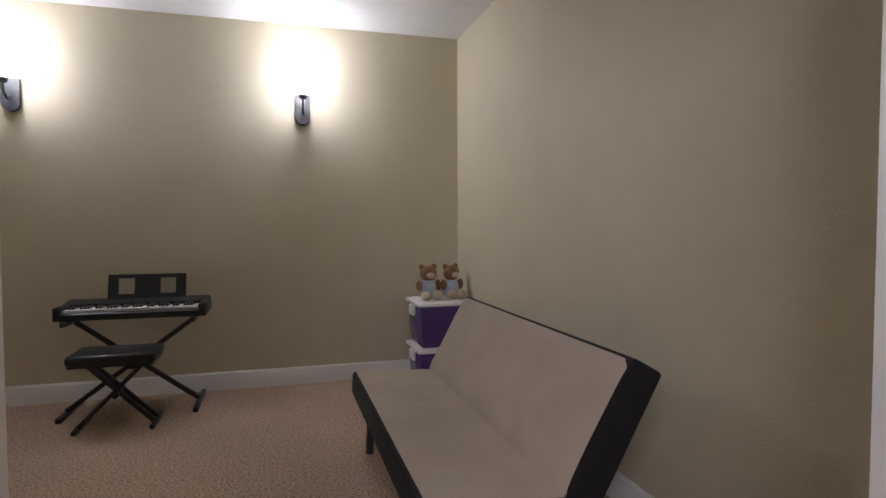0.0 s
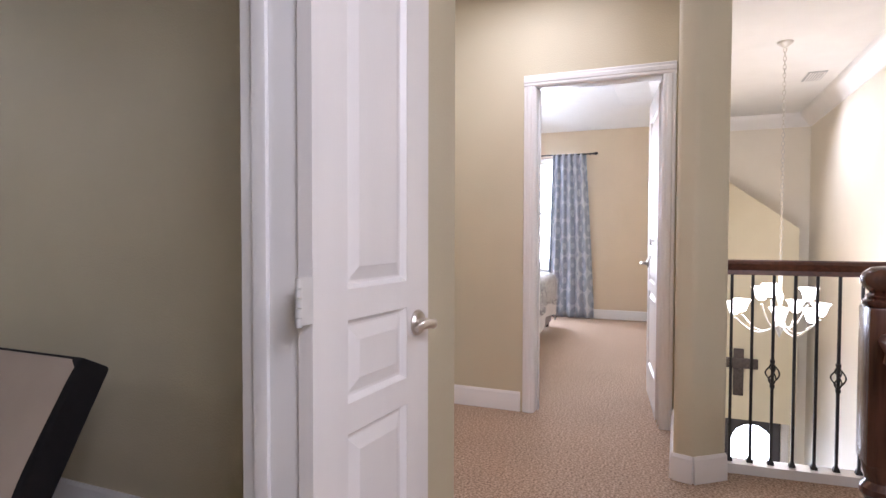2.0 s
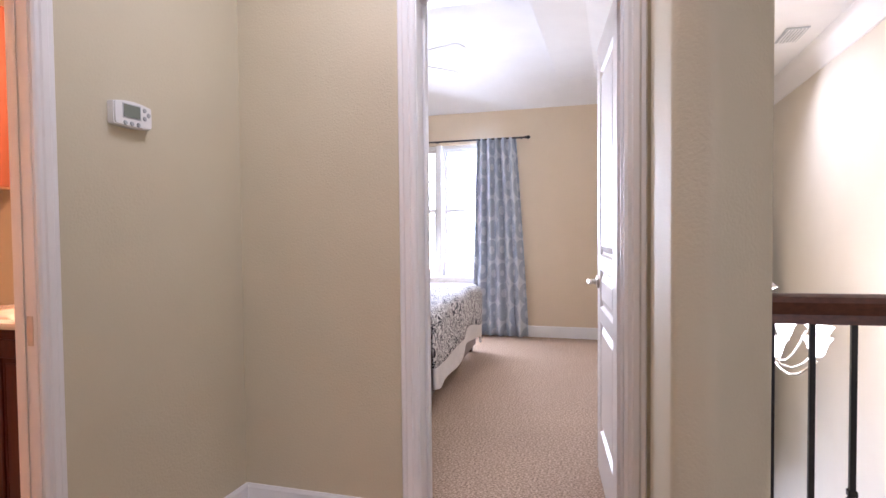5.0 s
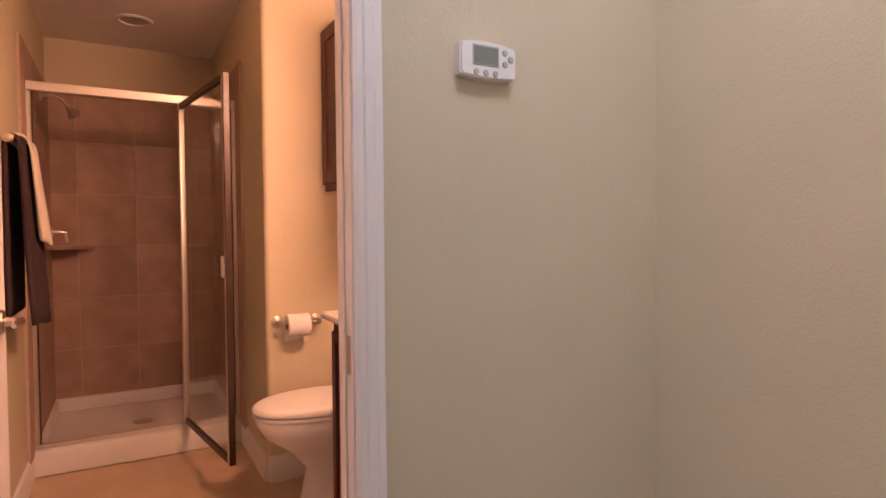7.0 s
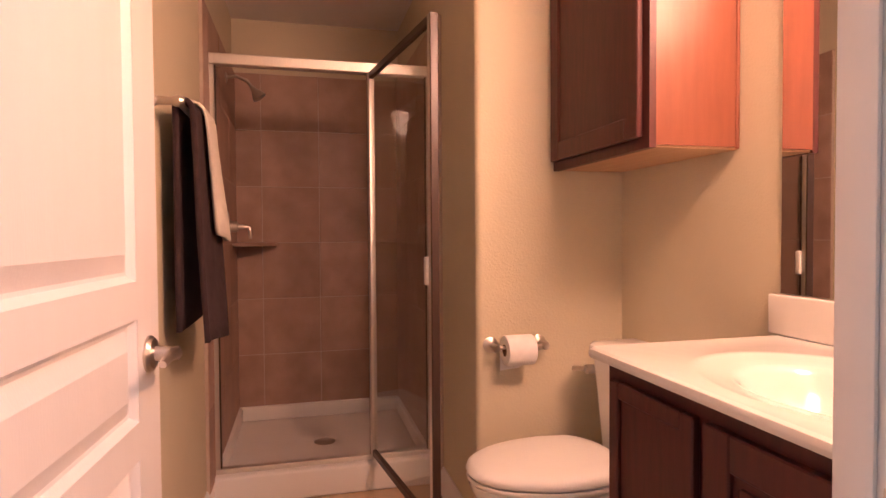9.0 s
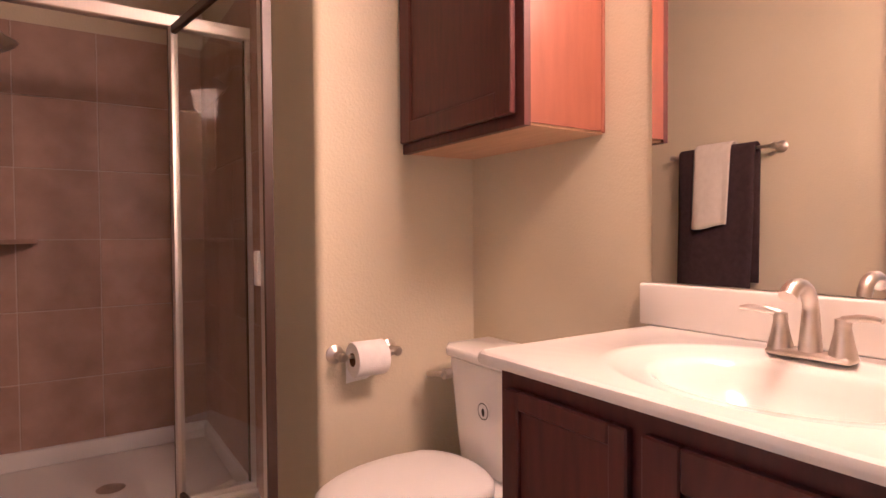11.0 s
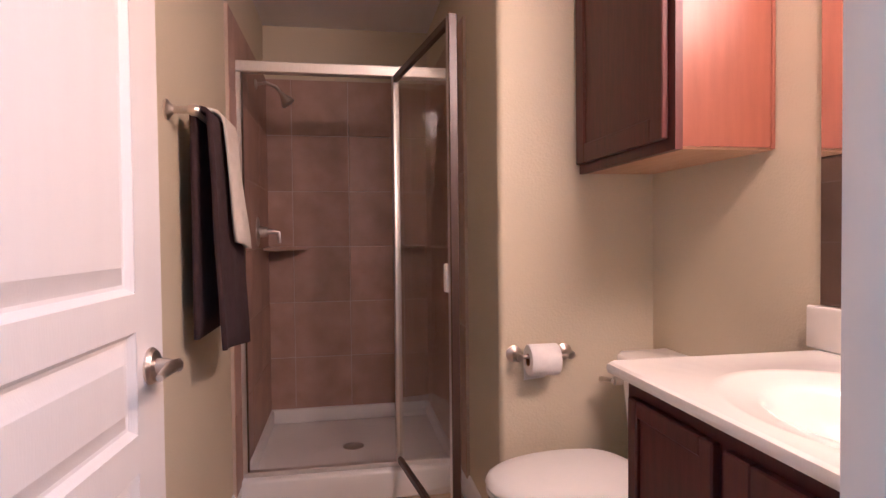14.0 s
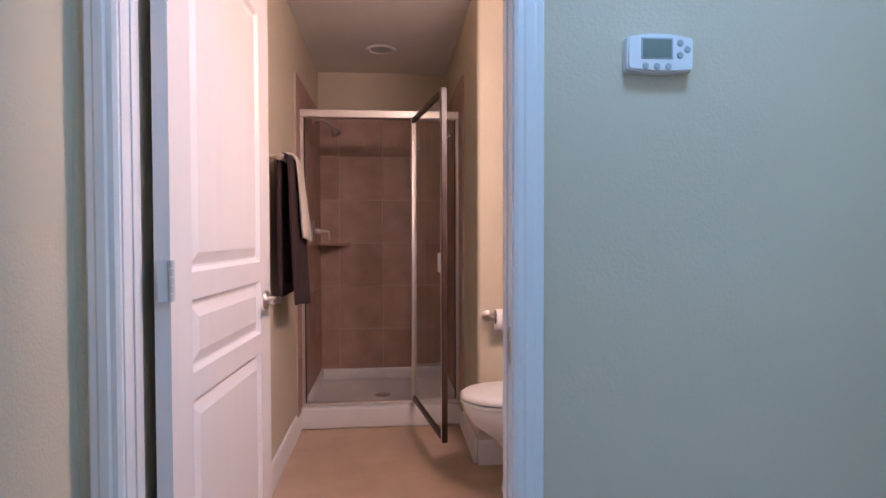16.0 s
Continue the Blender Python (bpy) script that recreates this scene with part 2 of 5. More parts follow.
def prism(bm, pts, z0, z1, m=None):
    """An upright prism over a plan outline."""
    lo = [bm.verts.new((x, y, z0)) for x, y in pts]
    hi = [bm.verts.new((x, y, z1)) for x, y in pts]
    k = len(pts)
    bm.faces.new(lo[::-1])
    bm.faces.new(hi)
    for i in range(k):
        bm.faces.new((lo[i], lo[(i + 1) % k], hi[(i + 1) % k], hi[i]))
    if m is not None:
        bmesh.ops.transform(bm, matrix=m, verts=lo + hi)
    bmesh.ops.recalc_face_normals(bm, faces=bm.faces[:])


def rod(bm, p, q, r, r2=None, seg=12):
    p, q = Vector(p), Vector(q)
    d = q - p
    m = Matrix.Translation((p + q) / 2) @ d.to_track_quat("Z", "Y").to_matrix().to_4x4()
    bmesh.ops.create_cone(bm, cap_ends=True, segments=seg, radius1=r, radius2=r if r2 is None else r2, depth=d.length, matrix=m)


def bar(bm, p, q, w, h, bevel=0.0):
    """A square bar from p to q."""
    p, q = Vector(p), Vector(q)
    d = q - p
    m = Matrix.Translation((p + q) / 2) @ d.to_track_quat("Z", "Y").to_matrix().to_4x4()
    box(bm, -w / 2, w / 2, -h / 2, h / 2, -d.length / 2, d.length / 2, bevel, 2, m)


def lathe(bm, prof, m=None, seg=24, sx=1.0, sy=1.0):
    rings = []
    for r, z in prof:
        if r < 1e-5:
            rings.append([bm.verts.new((0, 0, z))])
        else:
            rings.append([bm.verts.new((sx * r * math.cos(2 * math.pi * i / seg), sy * r * math.sin(2 * math.pi * i / seg), z)) for i in range(seg)])
    for a, b in zip(rings, rings[1:]):
        for i in range(seg):
            j = (i + 1) % seg
            if len(a) == 1 and len(b) == 1:
                continue
            if len(a) == 1:
                bm.faces.new((a[0], b[i], b[j]))
            elif len(b) == 1:
                bm.faces.new((a[i], b[0], a[j]))
            else:
                bm.faces.new((a[i], b[i], b[j], a[j]))
    if m is not None:
        bmesh.ops.transform(bm, matrix=m, verts=[v for g in rings for v in g])
    bmesh.ops.recalc_face_normals(bm, faces=bm.faces[:])


def tube(bm, pts, r, seg=10, radii=None):
    """A round tube along points."""
    pts = [Vector(p) for p in pts]
    rings = []
    side = None
    for i, p in enumerate(pts):
        d = (pts[min(i + 1, len(pts) - 1)] - pts[max(i - 1, 0)]).normalized()
        if side is None:
            side = d.orthogonal().normalized()
        side = (side - d * side.dot(d)).normalized()
        up = d.cross(side)
        rr = radii[i] if radii else r
        rings.append([bm.verts.new(p + rr * (math.cos(2 * math.pi * k / seg) * side + math.sin(2 * math.pi * k / seg) * up)) for k in range(seg)])
    for a, b in zip(rings, rings[1:]):
        for k in range(seg):
            bm.faces.new((a[k], a[(k + 1) % seg], b[(k + 1) % seg], b[k]))
    bm.faces.new(rings[0][::-1])
    bm.faces.new(rings[-1])


def extrude_profile(bm, prof, p, q, inward, up=(0, 0, 1)):
    """Sweeps a profile of (out, height) from p to q; out goes along inward, height along up."""
    p, q, n, u = Vector(p), Vector(q), Vector(inward), Vector(up)
    a = [bm.verts.new(p + n * o + u * h) for o, h in prof]
    b = [bm.verts.new(q + n * o + u * h) for o, h in prof]
    k = len(prof)
    for i in range(k):
        bm.faces.new((a[i], a[(i + 1) % k], b[(i + 1) % k], b[i]))
    bm.faces.new(a[::-1])
    bm.faces.new(b)
    bmesh.ops.recalc_face_normals(bm, faces=bm.faces[:])


def mesh_ob(name, bm, mat, smooth=0.6):
    me = bpy.data.meshes.new(name)
    bmesh.ops.recalc_face_normals(bm, faces=bm.faces[:])
    bm.to_mesh(me)
    bm.free()
    me.materials.append(mat)
    if smooth:
        me.polygons.foreach_set("use_smooth", [True] * len(me.polygons))
        me.set_sharp_from_angle(angle=smooth)
    return new(name, me)


def root_of(ob):
    while ob.parent:
        ob = ob.parent
    return ob


def part(name, bm, mat, parent, label="", smooth=0.6):
    """One mesh, built in world places, as a part of a thing."""
    bm.transform(root_of(parent).matrix_basis.inverted())
    ob = mesh_ob(name, bm, mat, smooth)
    ob.parent = parent
    return tagged(ob, label)


def thing(name, at, label, category, group="", kind=""):
    ob = new(name)
    ob.empty_display_size = 0.1
    ob.matrix_basis = pose(*at) if len(at) < 7 else at
    return tagged(ob, label, category, group, kind)


def structure(name, bm, mat, label, category="", smooth=0.6):
    return tagged(mesh_ob(name, bm, mat, smooth), label, category or name.split("_")[0], kind="structure")


def B():
    return bmesh.new()


# ---- the shell: floors, walls, ceilings ----
def wall(name, mat, label, *boxes, bevel_at=()):
    bm = B()
    for b in boxes:
        box(bm, *b)
    for bx, by in bevel_at:
        es = [e for e in bm.edges if all(abs(v.co.x - bx) < 1e-4 and abs(v.co.y - by) < 1e-4 for v in e.verts)]
        bmesh.ops.bevel(bm, geom=es, offset=0.022, segments=5, affect='EDGES', profile=0.5)
    return structure(name, bm, mat, label, "wall")


H = 2.66
GY0, GY1 = 0.575, 0.73            # wall with the double door
AX = 1.60                         # alcove side wall
BY0, BY1 = 1.505, 1.568           # bathroom front wall
BX0, BX1 = 1.686, 3.222           # bathroom side walls
DX0, DX1 = 3.363, 3.48            # bedroom door wall
NY = 3.111                        # wall behind the toilet
RX = 2.655                        # corner of that wall by the shower
SY = 3.735                        # shower front
SB = 4.72                         # shower back
WX = 7.54                         # bedroom window wall
SW = -1.63                        # stair and foyer side wall
FX = 8.5                          # foyer end wall

bm = B()
box(bm, -2.72, 1.55, 0.65, 4.47, -0.25, 0.0)
structure("floor_game_room", bm, CARPET, "speckled beige cut-pile carpet on the game room floor", "floor")
bm = B()
box(bm, -2.72, 2.93, -0.62, 0.65, -0.25, 0.0)
box(bm, 1.55, 2.93, 0.65, 1.58, -0.25, 0.0)
box(bm, 2.93, 7.60, 0.0, 4.0, -0.25, 0.0)
box(bm, 2.93, 3.42, -0.25, 0.0, -0.25, 0.0)
box(bm, 1.80, 2.93, SW, -0.62, -0.25, 0.0)
box(bm, 2.93, 3.42, 0.0, 1.58, -0.25, -0.001)
structure("floor_hall", bm, CARPET, "speckled beige carpet through hall and bedroom", "floor")
bm = B()
box(bm, 1.60, 3.30, 1.58, SY + 0.05, -0.25, 0.002)
structure("floor_bathroom", bm, VINYL, "mottled beige sheet floor in the bathroom", "floor")
bm = B()
box(bm, -2.7, FX + 0.1, SW - 0.1, 0.3, -3.0, -2.85)
structure("floor_foyer", bm, VINYL, "beige tiled foyer floor downstairs", "floor")

wall("wall_game_north", PAINT, "tan painted wall behind the sconces", (-2.72, AX, 4.346, 4.47, -0.05, H))
wall("wall_game_west", PAINT, "tan painted end wall of the game room", (-2.72, -2.6, GY1, 4.346, -0.05, H))
wall("wall_game_east", PAINT, "tan painted wall behind the futon", (1.407, AX, GY1, 4.346, -0.05, H))
wall("wall_game_south", PAINT, "tan painted wall with a double doorway",
     (-2.72, -0.115, GY0, GY1, -0.05, H), (0.805, AX, GY0, GY1, -0.05, H), (-0.115, 0.805, GY0, GY1, 2.06, H), bevel_at=((AX, GY0),))
wall("wall_bath_west", PAINT, "tan textured bathroom side wall", (AX + 0.002, BX0, BY1, SB + 0.12, -0.05, H))
wall("wall_bath_south", PAINT, "tan wall with thermostat and bathroom doorway",
     (AX, 1.678, BY0, BY1, -0.05, H), (2.499, DX0, BY0, BY1, -0.05, H), (1.678, 2.499, BY0, BY1, 2.045, H))
wall("wall_bath_east", PAINT, "tan textured wall behind vanity and toilet", (BX1, BX1 + 0.12, BY1, NY, -0.05, H))
wall("wall_bath_nook", PAINT, "tan textured wall beside the toilet with rounded corner", (RX, BX1 + 0.12, NY, SB + 0.12, -0.05, H), bevel_at=((RX, NY),))
wall("wall_shower_back", PAINT, "tan wall at the back of the shower", (BX0, RX, SB, SB + 0.12, -0.05, H))
wall("wall_bedroom_west", PAINT, "tan wall with the bedroom doorway",
     (DX0, DX1, 0.752, 4.0, -0.05, H + .5), (DX0, DX1, -0.25, -0.008, -0.05, H + .5), (DX0, DX1, -0.008, 0.752, 2.035, H + .5))
wall("wall_bedroom_south", PEACH, "warm tan bedroom side wall", (DX1, FX, -0.24, -0.10, -0.25, H + .5))
wall("wall_bedroom_north", PEACH, "warm tan bedroom side wall", (DX1, WX + 0.15, 4.0, 4.12, -0.05, H + .5))
WINS = ((1.22, 1.915), (1.965, 2.66))
wall("wall_bedroom_window", PEACH, "warm tan bedroom wall with double window",
     (WX, WX + 0.15, -0.10, 1.22, -0.05, H + .5), (WX, WX + 0.15, 2.66, 4.0, -0.05, H + .5), (WX, WX + 0.15, 1.22, 2.66, -0.05, 0.64),
     (WX, WX + 0.15, 1.22, 2.66, 2.12, H + .5), (WX, WX + 0.15, 1.915, 1.965, 0.64, 2.12))
bm = B()
prism(bm, [(2.668, -0.078), (2.645, -0.160), (2.757, -0.298), (DX0, -0.25), (DX0, -0.076)], -0.05, H)
es = [e for e in bm.edges if abs(e.verts[0].co.z - e.verts[1].co.z) > 1 and e.verts[0].co.x < 3]
bmesh.ops.bevel(bm, geom=es, offset=0.02, segments=5, affect='EDGES', profile=0.5)
structure("wall_stub", bm, PAINT, "tan wall end with rounded corners beside the railing", "wall")
wall("wall_foyer_south", CREAM, "tall cream wall along stairs and foyer", (-2.72, FX, SW - 0.12, SW, -2.9, H))
wall("wall_foyer_east", CREAM, "cream foyer end wall over the front door",
     (FX, FX + 0.15, SW - 0.12, -1.36, -2.9, H), (FX, FX + 0.15, -0.62, -0.1, -2.9, H), (FX, FX + 0.15, -1.36, -0.62, -1.30, H))
wall("wall_hall_west", PAINT, "tan wall closing the landing", (-2.84, -2.72, SW - 0.12, 4.47, -2.9, H))
wall("wall_below_landing", CREAM, "cream wall under the landing edge", (2.93, 3.05, SW, -0.25, -2.9, -0.02))
bm = B()
pts = [(-0.245, -1.25), (-1.44, -1.25), (-1.44, 1.18), (-0.55, 1.86), (-0.245, 1.86)]
lo = [bm.verts.new((8.0, y, z)) for y, z in pts]
hi = [bm.verts.new((FX - 0.002, y, z)) for y, z in pts]
bm.faces.new(lo)
bm.faces.new(hi[::-1])
for i in range(5):
    bm.faces.new((lo[i], hi[i], hi[(i + 1) % 5], lo[(i + 1) % 5]))
structure("wall_foyer_bulkhead", bm, PAINT, "tan bulkhead with sloped top on the foyer end wall", "wall", 0)

bm = B()
box(bm, -2.72, AX, GY1, 4.40, 2.505, 2.56)
structure("ceiling_game_room", bm, WHITE, "white textured game room ceiling", "ceiling")
bm = B()
box(bm, -2.84, FX + 0.15, SW - 0.12, GY0, H, H + 0.1)
box(bm, AX, DX0, GY0, BY0, H, H + 0.1)
structure("ceiling_hall", bm, WHITE, "white ceiling over hall and foyer", "ceiling")
bm = B()
box(bm, AX, BX1 + 0.1, BY1, SB + 0.1, 2.385, 2.45)
structure("ceiling_bathroom", bm, WHITE, "white textured bathroom ceiling", "ceiling")
bm = B()
z0, z1, i_ = 2.46, 2.80, 0.55
o = [(DX1, -0.10), (WX, -0.10), (WX, 4.0), (DX1, 4.0)]
n_ = [(DX1 + i_, -0.10 + i_), (WX - i_, -0.10 + i_), (WX - i_, 4.0 - i_), (DX1 + i_, 4.0 - i_)]
lo = [bm.verts.new((x, y, z0)) for x, y in o]
hi = [bm.verts.new((x, y, z1)) for x, y in n_]
top = [bm.verts.new((x, y, z1 + 0.1)) for x, y in o]
bm.faces.new(hi)
for i in range(4):
    j = (i + 1) % 4
    bm.faces.new((lo[i], lo[j], hi[j], hi[i]))
    bm.faces.new((lo[i], top[i], top[j], lo[j]))
bm.faces.new(top)
structure("ceiling_bedroom", bm, WHITE, "white tray ceiling with sloped sides", "ceiling")

# ---- skirting, casings, crown ----
BASE = [(0, 0), (0.016, 0), (0.016, 0.085), (0.012, 0.098), (0.012, 0.108), (0.006, 0.122), (0, 0.122)]


def baseboard(name, runs, label="white painted skirting board with moulded top"):
    bm = B()
    for p, q, nrm in runs:
        extrude_profile(bm, BASE, (*p, 0.002), (*q, 0.002), (*nrm, 0))
    return structure(name, bm, TRIM, label, "baseboard", 0.4)


baseboard("baseboard_game", [((-2.6, 4.346), (1.407, 4.346), (0, -1)), ((1.407, 4.33), (1.407, GY1), (-1, 0)), ((-2.6, 4.33), (-2.6, GY1), (1, 0))])
baseboard("baseboard_hall", [((0.89, GY0), (AX - 0.01, GY0), (0, -1)), ((AX, GY0 + 0.01), (AX, BY0), (1, 0)), ((2.551, BY0), (DX0, BY0), (0, -1)),
                             ((DX0, 1.51), (DX0, 0.824), (-1, 0)),
                             ((2.645, -0.160), (2.757, -0.298), (-0.776, -0.630)), ((2.668, -0.078), (2.645, -0.160), (-0.963, 0.270)), ((2.668, -0.078), (DX0, -0.076), (0, 1))])
baseboard("baseboard_bedroom", [((WX, -0.10), (WX, 4.0), (-1, 0)), ((DX1, -0.10), (WX - 0.016, -0.10), (0, 1))])
baseboard("baseboard_bath", [((BX0, BY1), (BX0, SY - 0.02), (1, 0)), ((RX, NY + 0.02), (RX, SY - 0.02), (-1, 0)), ((RX + 0.005, NY), (BX1, NY), (0, -1)), ((BX1, NY - .016), (BX1, 2.42), (-1, 0))])

CAS = [(0, 0), (0, 0.082), (0.010, 0.082), (0.014, 0.076), (0.014, 0.060), (0.019, 0.052), (0.019, 0.030), (0.015, 0.024), (0.015, 0.010), (0.010, 0.0)]


def doorway(name, axis, face, a0, a1, top, out, depth, sides=(True, True), slim=1.0, stop=0.011):
    """Casing round an opening that runs along an axis from a0 to a1, on a wall's face, with the jamb through the wall."""
    bm = B()
    cas = [(o_, h_ * slim) for o_, h_ in CAS]

    def pt(a, z, off=0.0):
        return (a, face + out * off, z) if axis == 'x' else (face + out * off, a, z)
    nrm = pt(0, 0, 1)
    nrm = (0, out, 0) if axis == 'x' else (out, 0, 0)
    for a, d, on in ((a0, -1, sides[0]), (a1, 1, sides[1])):
        if on:
            u = (d, 0, 0) if axis == 'x' else (0, d, 0)
            extrude_profile(bm, cas, pt(a + d * 0.004, 0.002), pt(a + d * 0.004, top + 0.004), nrm, u)
    extrude_profile(bm, cas, pt(a0 - 0.004 - 0.082 * slim, top + 0.004), pt(a1 + 0.004 + 0.082 * slim, top + 0.004), nrm, (0, 0, 1))
    t = 0.016
    for a, b in ((a0 - t, a0), (a1, a1 + t)):
        lo_, hi_ = sorted((face + out * 0.002, face - out * (depth + 0.002)))
        box(bm, *((a, b, lo_, hi_) if axis == 'x' else (lo_, hi_, a, b)), 0.002, top, 0.002)
    lo_, hi_ = sorted((face + out * 0.002, face - out * (depth + 0.002)))
    box(bm, *((a0 - t, a1 + t, lo_, hi_) if axis == 'x' else (lo_, hi_, a0 - t, a1 + t)), top, top + t, 0.002)
    mid = face - out * depth * 0.55
    for a, b in ((a0, a0 + stop), (a1 - stop, a1)):
        lo_, hi_ = sorted((mid, mid - out * 0.035))
        box(bm, *((a, b, lo_, hi_) if axis == 'x' else (lo_, hi_, a, b)), 0.002, top, 0.002)
    return structure(name, bm, TRIM, "white moulded door casing and jamb", "door casing", 0.4)


doorway("trim_game_door", 'x', GY0, -0.10, 0.79, 2.04, -1, GY1 - GY0)
doorway("trim_bath_door", 'x', BY0, 1.694, 2.483, 2.03, -1, BY1 - BY0, (True, True), 0.78, 0.005)
doorway("trim_bedroom_door", 'y', DX0, 0.008, 0.736, 2.02, -1, DX1 - DX0, (True, True), 0.84)
bm = B()
CROWN = [(0, 0), (0.02, 0), (0.035, 0.02), (0.07, 0.06), (0.12, 0.10), (0.14, 0.14), (0.14, 0.165), (0, 0.165)]
extrude_profile(bm, CROWN, (-2.7, SW, H - 0.165), (FX, SW, H - 0.165), (0, 1, 0))
extrude_profile(bm, CROWN, (FX, SW, H - 0.165), (FX, -0.24, H - 0.165), (-1, 0, 0))
structure("trim_crown", bm, TRIM, "white crown moulding round the foyer ceiling", "crown moulding", 0.5)

HINGE = material("pale satin hinge", (0.74, 0.73, 0.72), None, 0.35, 20, metal=0.3)


# ---- doors ----
def panel_door(name, width, height, m, mat, label, group, knob_side=1, lever=-1, dz=0.0, hx=0.0):
    """A moulded three-panel leaf; hinge edge at local x=0, leaf along +x, thickness along y. m: its pose."""
    t = 0.035
    door = tagged(new(name), label, "door", group)
    door.matrix_basis = m
    hinge_zs = (0.28, 1.03 + dz, 1.80)
    bm = B()
    s = min(0.115, width * 0.24)
    rows = ((0.22, 0.735 + dz), (0.80 + dz, 0.975 + dz), (1.04 + dz, height - 0.13))
    box(bm, 0, s, 0, t, 0.012, height)
    box(bm, width - s, width, 0, t, 0.012, height)
    zs = [0.012] + [z for r in rows for z in r] + [height]
    for a, b in zip(zs[::2], zs[1::2]):
        box(bm, s, width - s, 0, t, a, b)
    leaf = mesh_ob("leaf", bm, mat)
    leaf.parent = door
    for a, b in rows:
        bm = B()
        w0, w1 = s - 0.001, width - s + 0.001
        for y, out in ((0.0, 1), (t, -1)):
            o = [(w0, a), (w1, a), (w1, b), (w0, b)]
            rings = []
            for inset, dep in ((0.0, 0.0005), (0.010, 0.013), (0.016, 0.014), (0.046, 0.002)):
                rings.append([bm.verts.new((x + (inset if x == w0 else -inset), y + out * dep, z + (inset if z == a else -inset))) for x, z in o])
            for p, q in zip(rings, rings[1:]):
                for i in range(4):
                    bm.faces.new((p[i], p[(i + 1) % 4], q[(i + 1) % 4], q[i]))
            bm.faces.new(rings[-1])
        pn = mesh_ob("panel", bm, mat, 0.3)
        pn.parent = door
    kx, kz = width - 0.06, 0.915 + 0.5 * dz
    for side in (-1, 1):
        y = 0.0 if side < 0 else t
        bm = B()
        lathe(bm, [(0, 0), (0.033, 0), (0.033, 0.004), (0.028, 0.010), (0.014, 0.013), (0.011, 0.04), (0.013, 0.052), (0, 0.054)],
              Matrix.Translation((kx, y, kz)) @ Matrix.Rotation(radians(90 if side < 0 else -90), 4, 'X'))
        hy = y + side * 0.046
        tube(bm, [(kx, hy, kz), (kx + lever * 0.03, hy, kz + 0.003), (kx + lever * 0.06, hy + side * 0.004, kz + 0.004), (kx + lever * 0.088, hy + side * 0.002, kz - 0.002)],
             0.01, 12, [0.0115, 0.011, 0.009, 0.0065])
        h = mesh_ob("lever_handle", bm, NICKEL)
        h.parent = door
        tagged(h, "brushed nickel lever handle")
    for z in hinge_zs:
        bm = B()
        for k in range(5):
            rod(bm, (-0.006 - hx, -0.006, z - 0.045 + k * 0.018), (-0.006 - hx, -0.006, z - 0.0285 + k * 0.018), 0.0065)
        box(bm, -0.002 - hx, 0.0, 0.0 if not hx else -0.002, 0.032 if not hx else 0.0, z - 0.045, z + 0.045)
        if not hx:
            box(bm, -0.024, -0.004, -0.0012, 0.0012, z - 0.045, z + 0.045, 0, 2, Matrix.Translation((-0.004 - hx, 0, 0)) @ Matrix.Rotation(radians(-60), 4, 'Z'))
        h = mesh_ob("hinge", bm, HINGE)
        h.parent = door
        tagged(h, "satin nickel butt hinge")
    return door


panel_door("door", 0.468, 2.03, pose(0.778, 0.550, 0, 0, 0, -4), DOOR, "narrow white moulded double-door leaf folded open against wall", "white doors", dz=-0.03, hx=0.04)
panel_door("door", 0.795, 2.015, pose(1.752, 1.587, 0, 0, 0, 86.6), DOOR, "white moulded bathroom door standing open", "white doors", dz=0.02)
panel_door("door", 0.71, 2.01, pose(DX1 + 0.012, -0.004, 0, 0, 0, 7), DOOR, "white moulded bedroom door swung open inward", "white doors")


# ---- thermostat ----
def thermostat():
    x, z, y = 2.799, 1.531, BY0
    th = thing("thermostat", (x, y, z), "white wall thermostat with grey display", "thermostat")
    bm = B()
    def arched(hw, hz, bow, d0, d1):
        top = [(hw * u, hz + bow * (1 - u * u)) for u in (0.97, 0.8, 0.55, 0.3, 0.0, -0.3, -0.55, -0.8, -0.97)]
        low = [(hw * u, -hz - bow * 0.6 * (1 - u * u)) for u in (-0.97, -0.8, -0.55, -0.3, 0.0, 0.3, 0.55, 0.8, 0.97)]
        prism(bm, top + [(-hw, hz - 0.006), (-hw, -hz + 0.006)] + low + [(hw, -hz + 0.006), (hw, hz - 0.006)], d0, d1, pose(x, y, z, 90))
    arched(0.073, 0.034, 0.009, 0.0, 0.022)
    arched(0.070, 0.032, 0.008, 0.022, 0.028)
    bmesh.ops.remove_doubles(bm, verts=bm.verts[:], dist=0.0005)
    part("body", bm, PLASTIC, th)
    bm = B()
    box(bm, x - 0.044, x + 0.026, y - 0.0295, y - 0.0275, z - 0.013, z + 0.032, 0.001, 1)
    part("bezel", bm, GREYBTN, th)
    bm = B()
    box(bm, x - 0.040, x + 0.022, y - 0.0305, y - 0.029, z - 0.009, z + 0.028)
    part("display", bm, LCD, th, "grey-green liquid crystal display")
    for bx, bz in ((-0.034, -0.028), (-0.009, -0.028), (0.016, -0.028), (0.042, 0.022), (0.042, -0.004), (0.058, 0.009)):
        bm = B()
        lathe(bm, [(0, 0.003), (0.006, 0.0025), (0.0075, 0)], pose(x + bx, y - 0.028, z + bz, 90), 14)
        part("button", bm, GREYBTN, th)
    return th


thermostat()


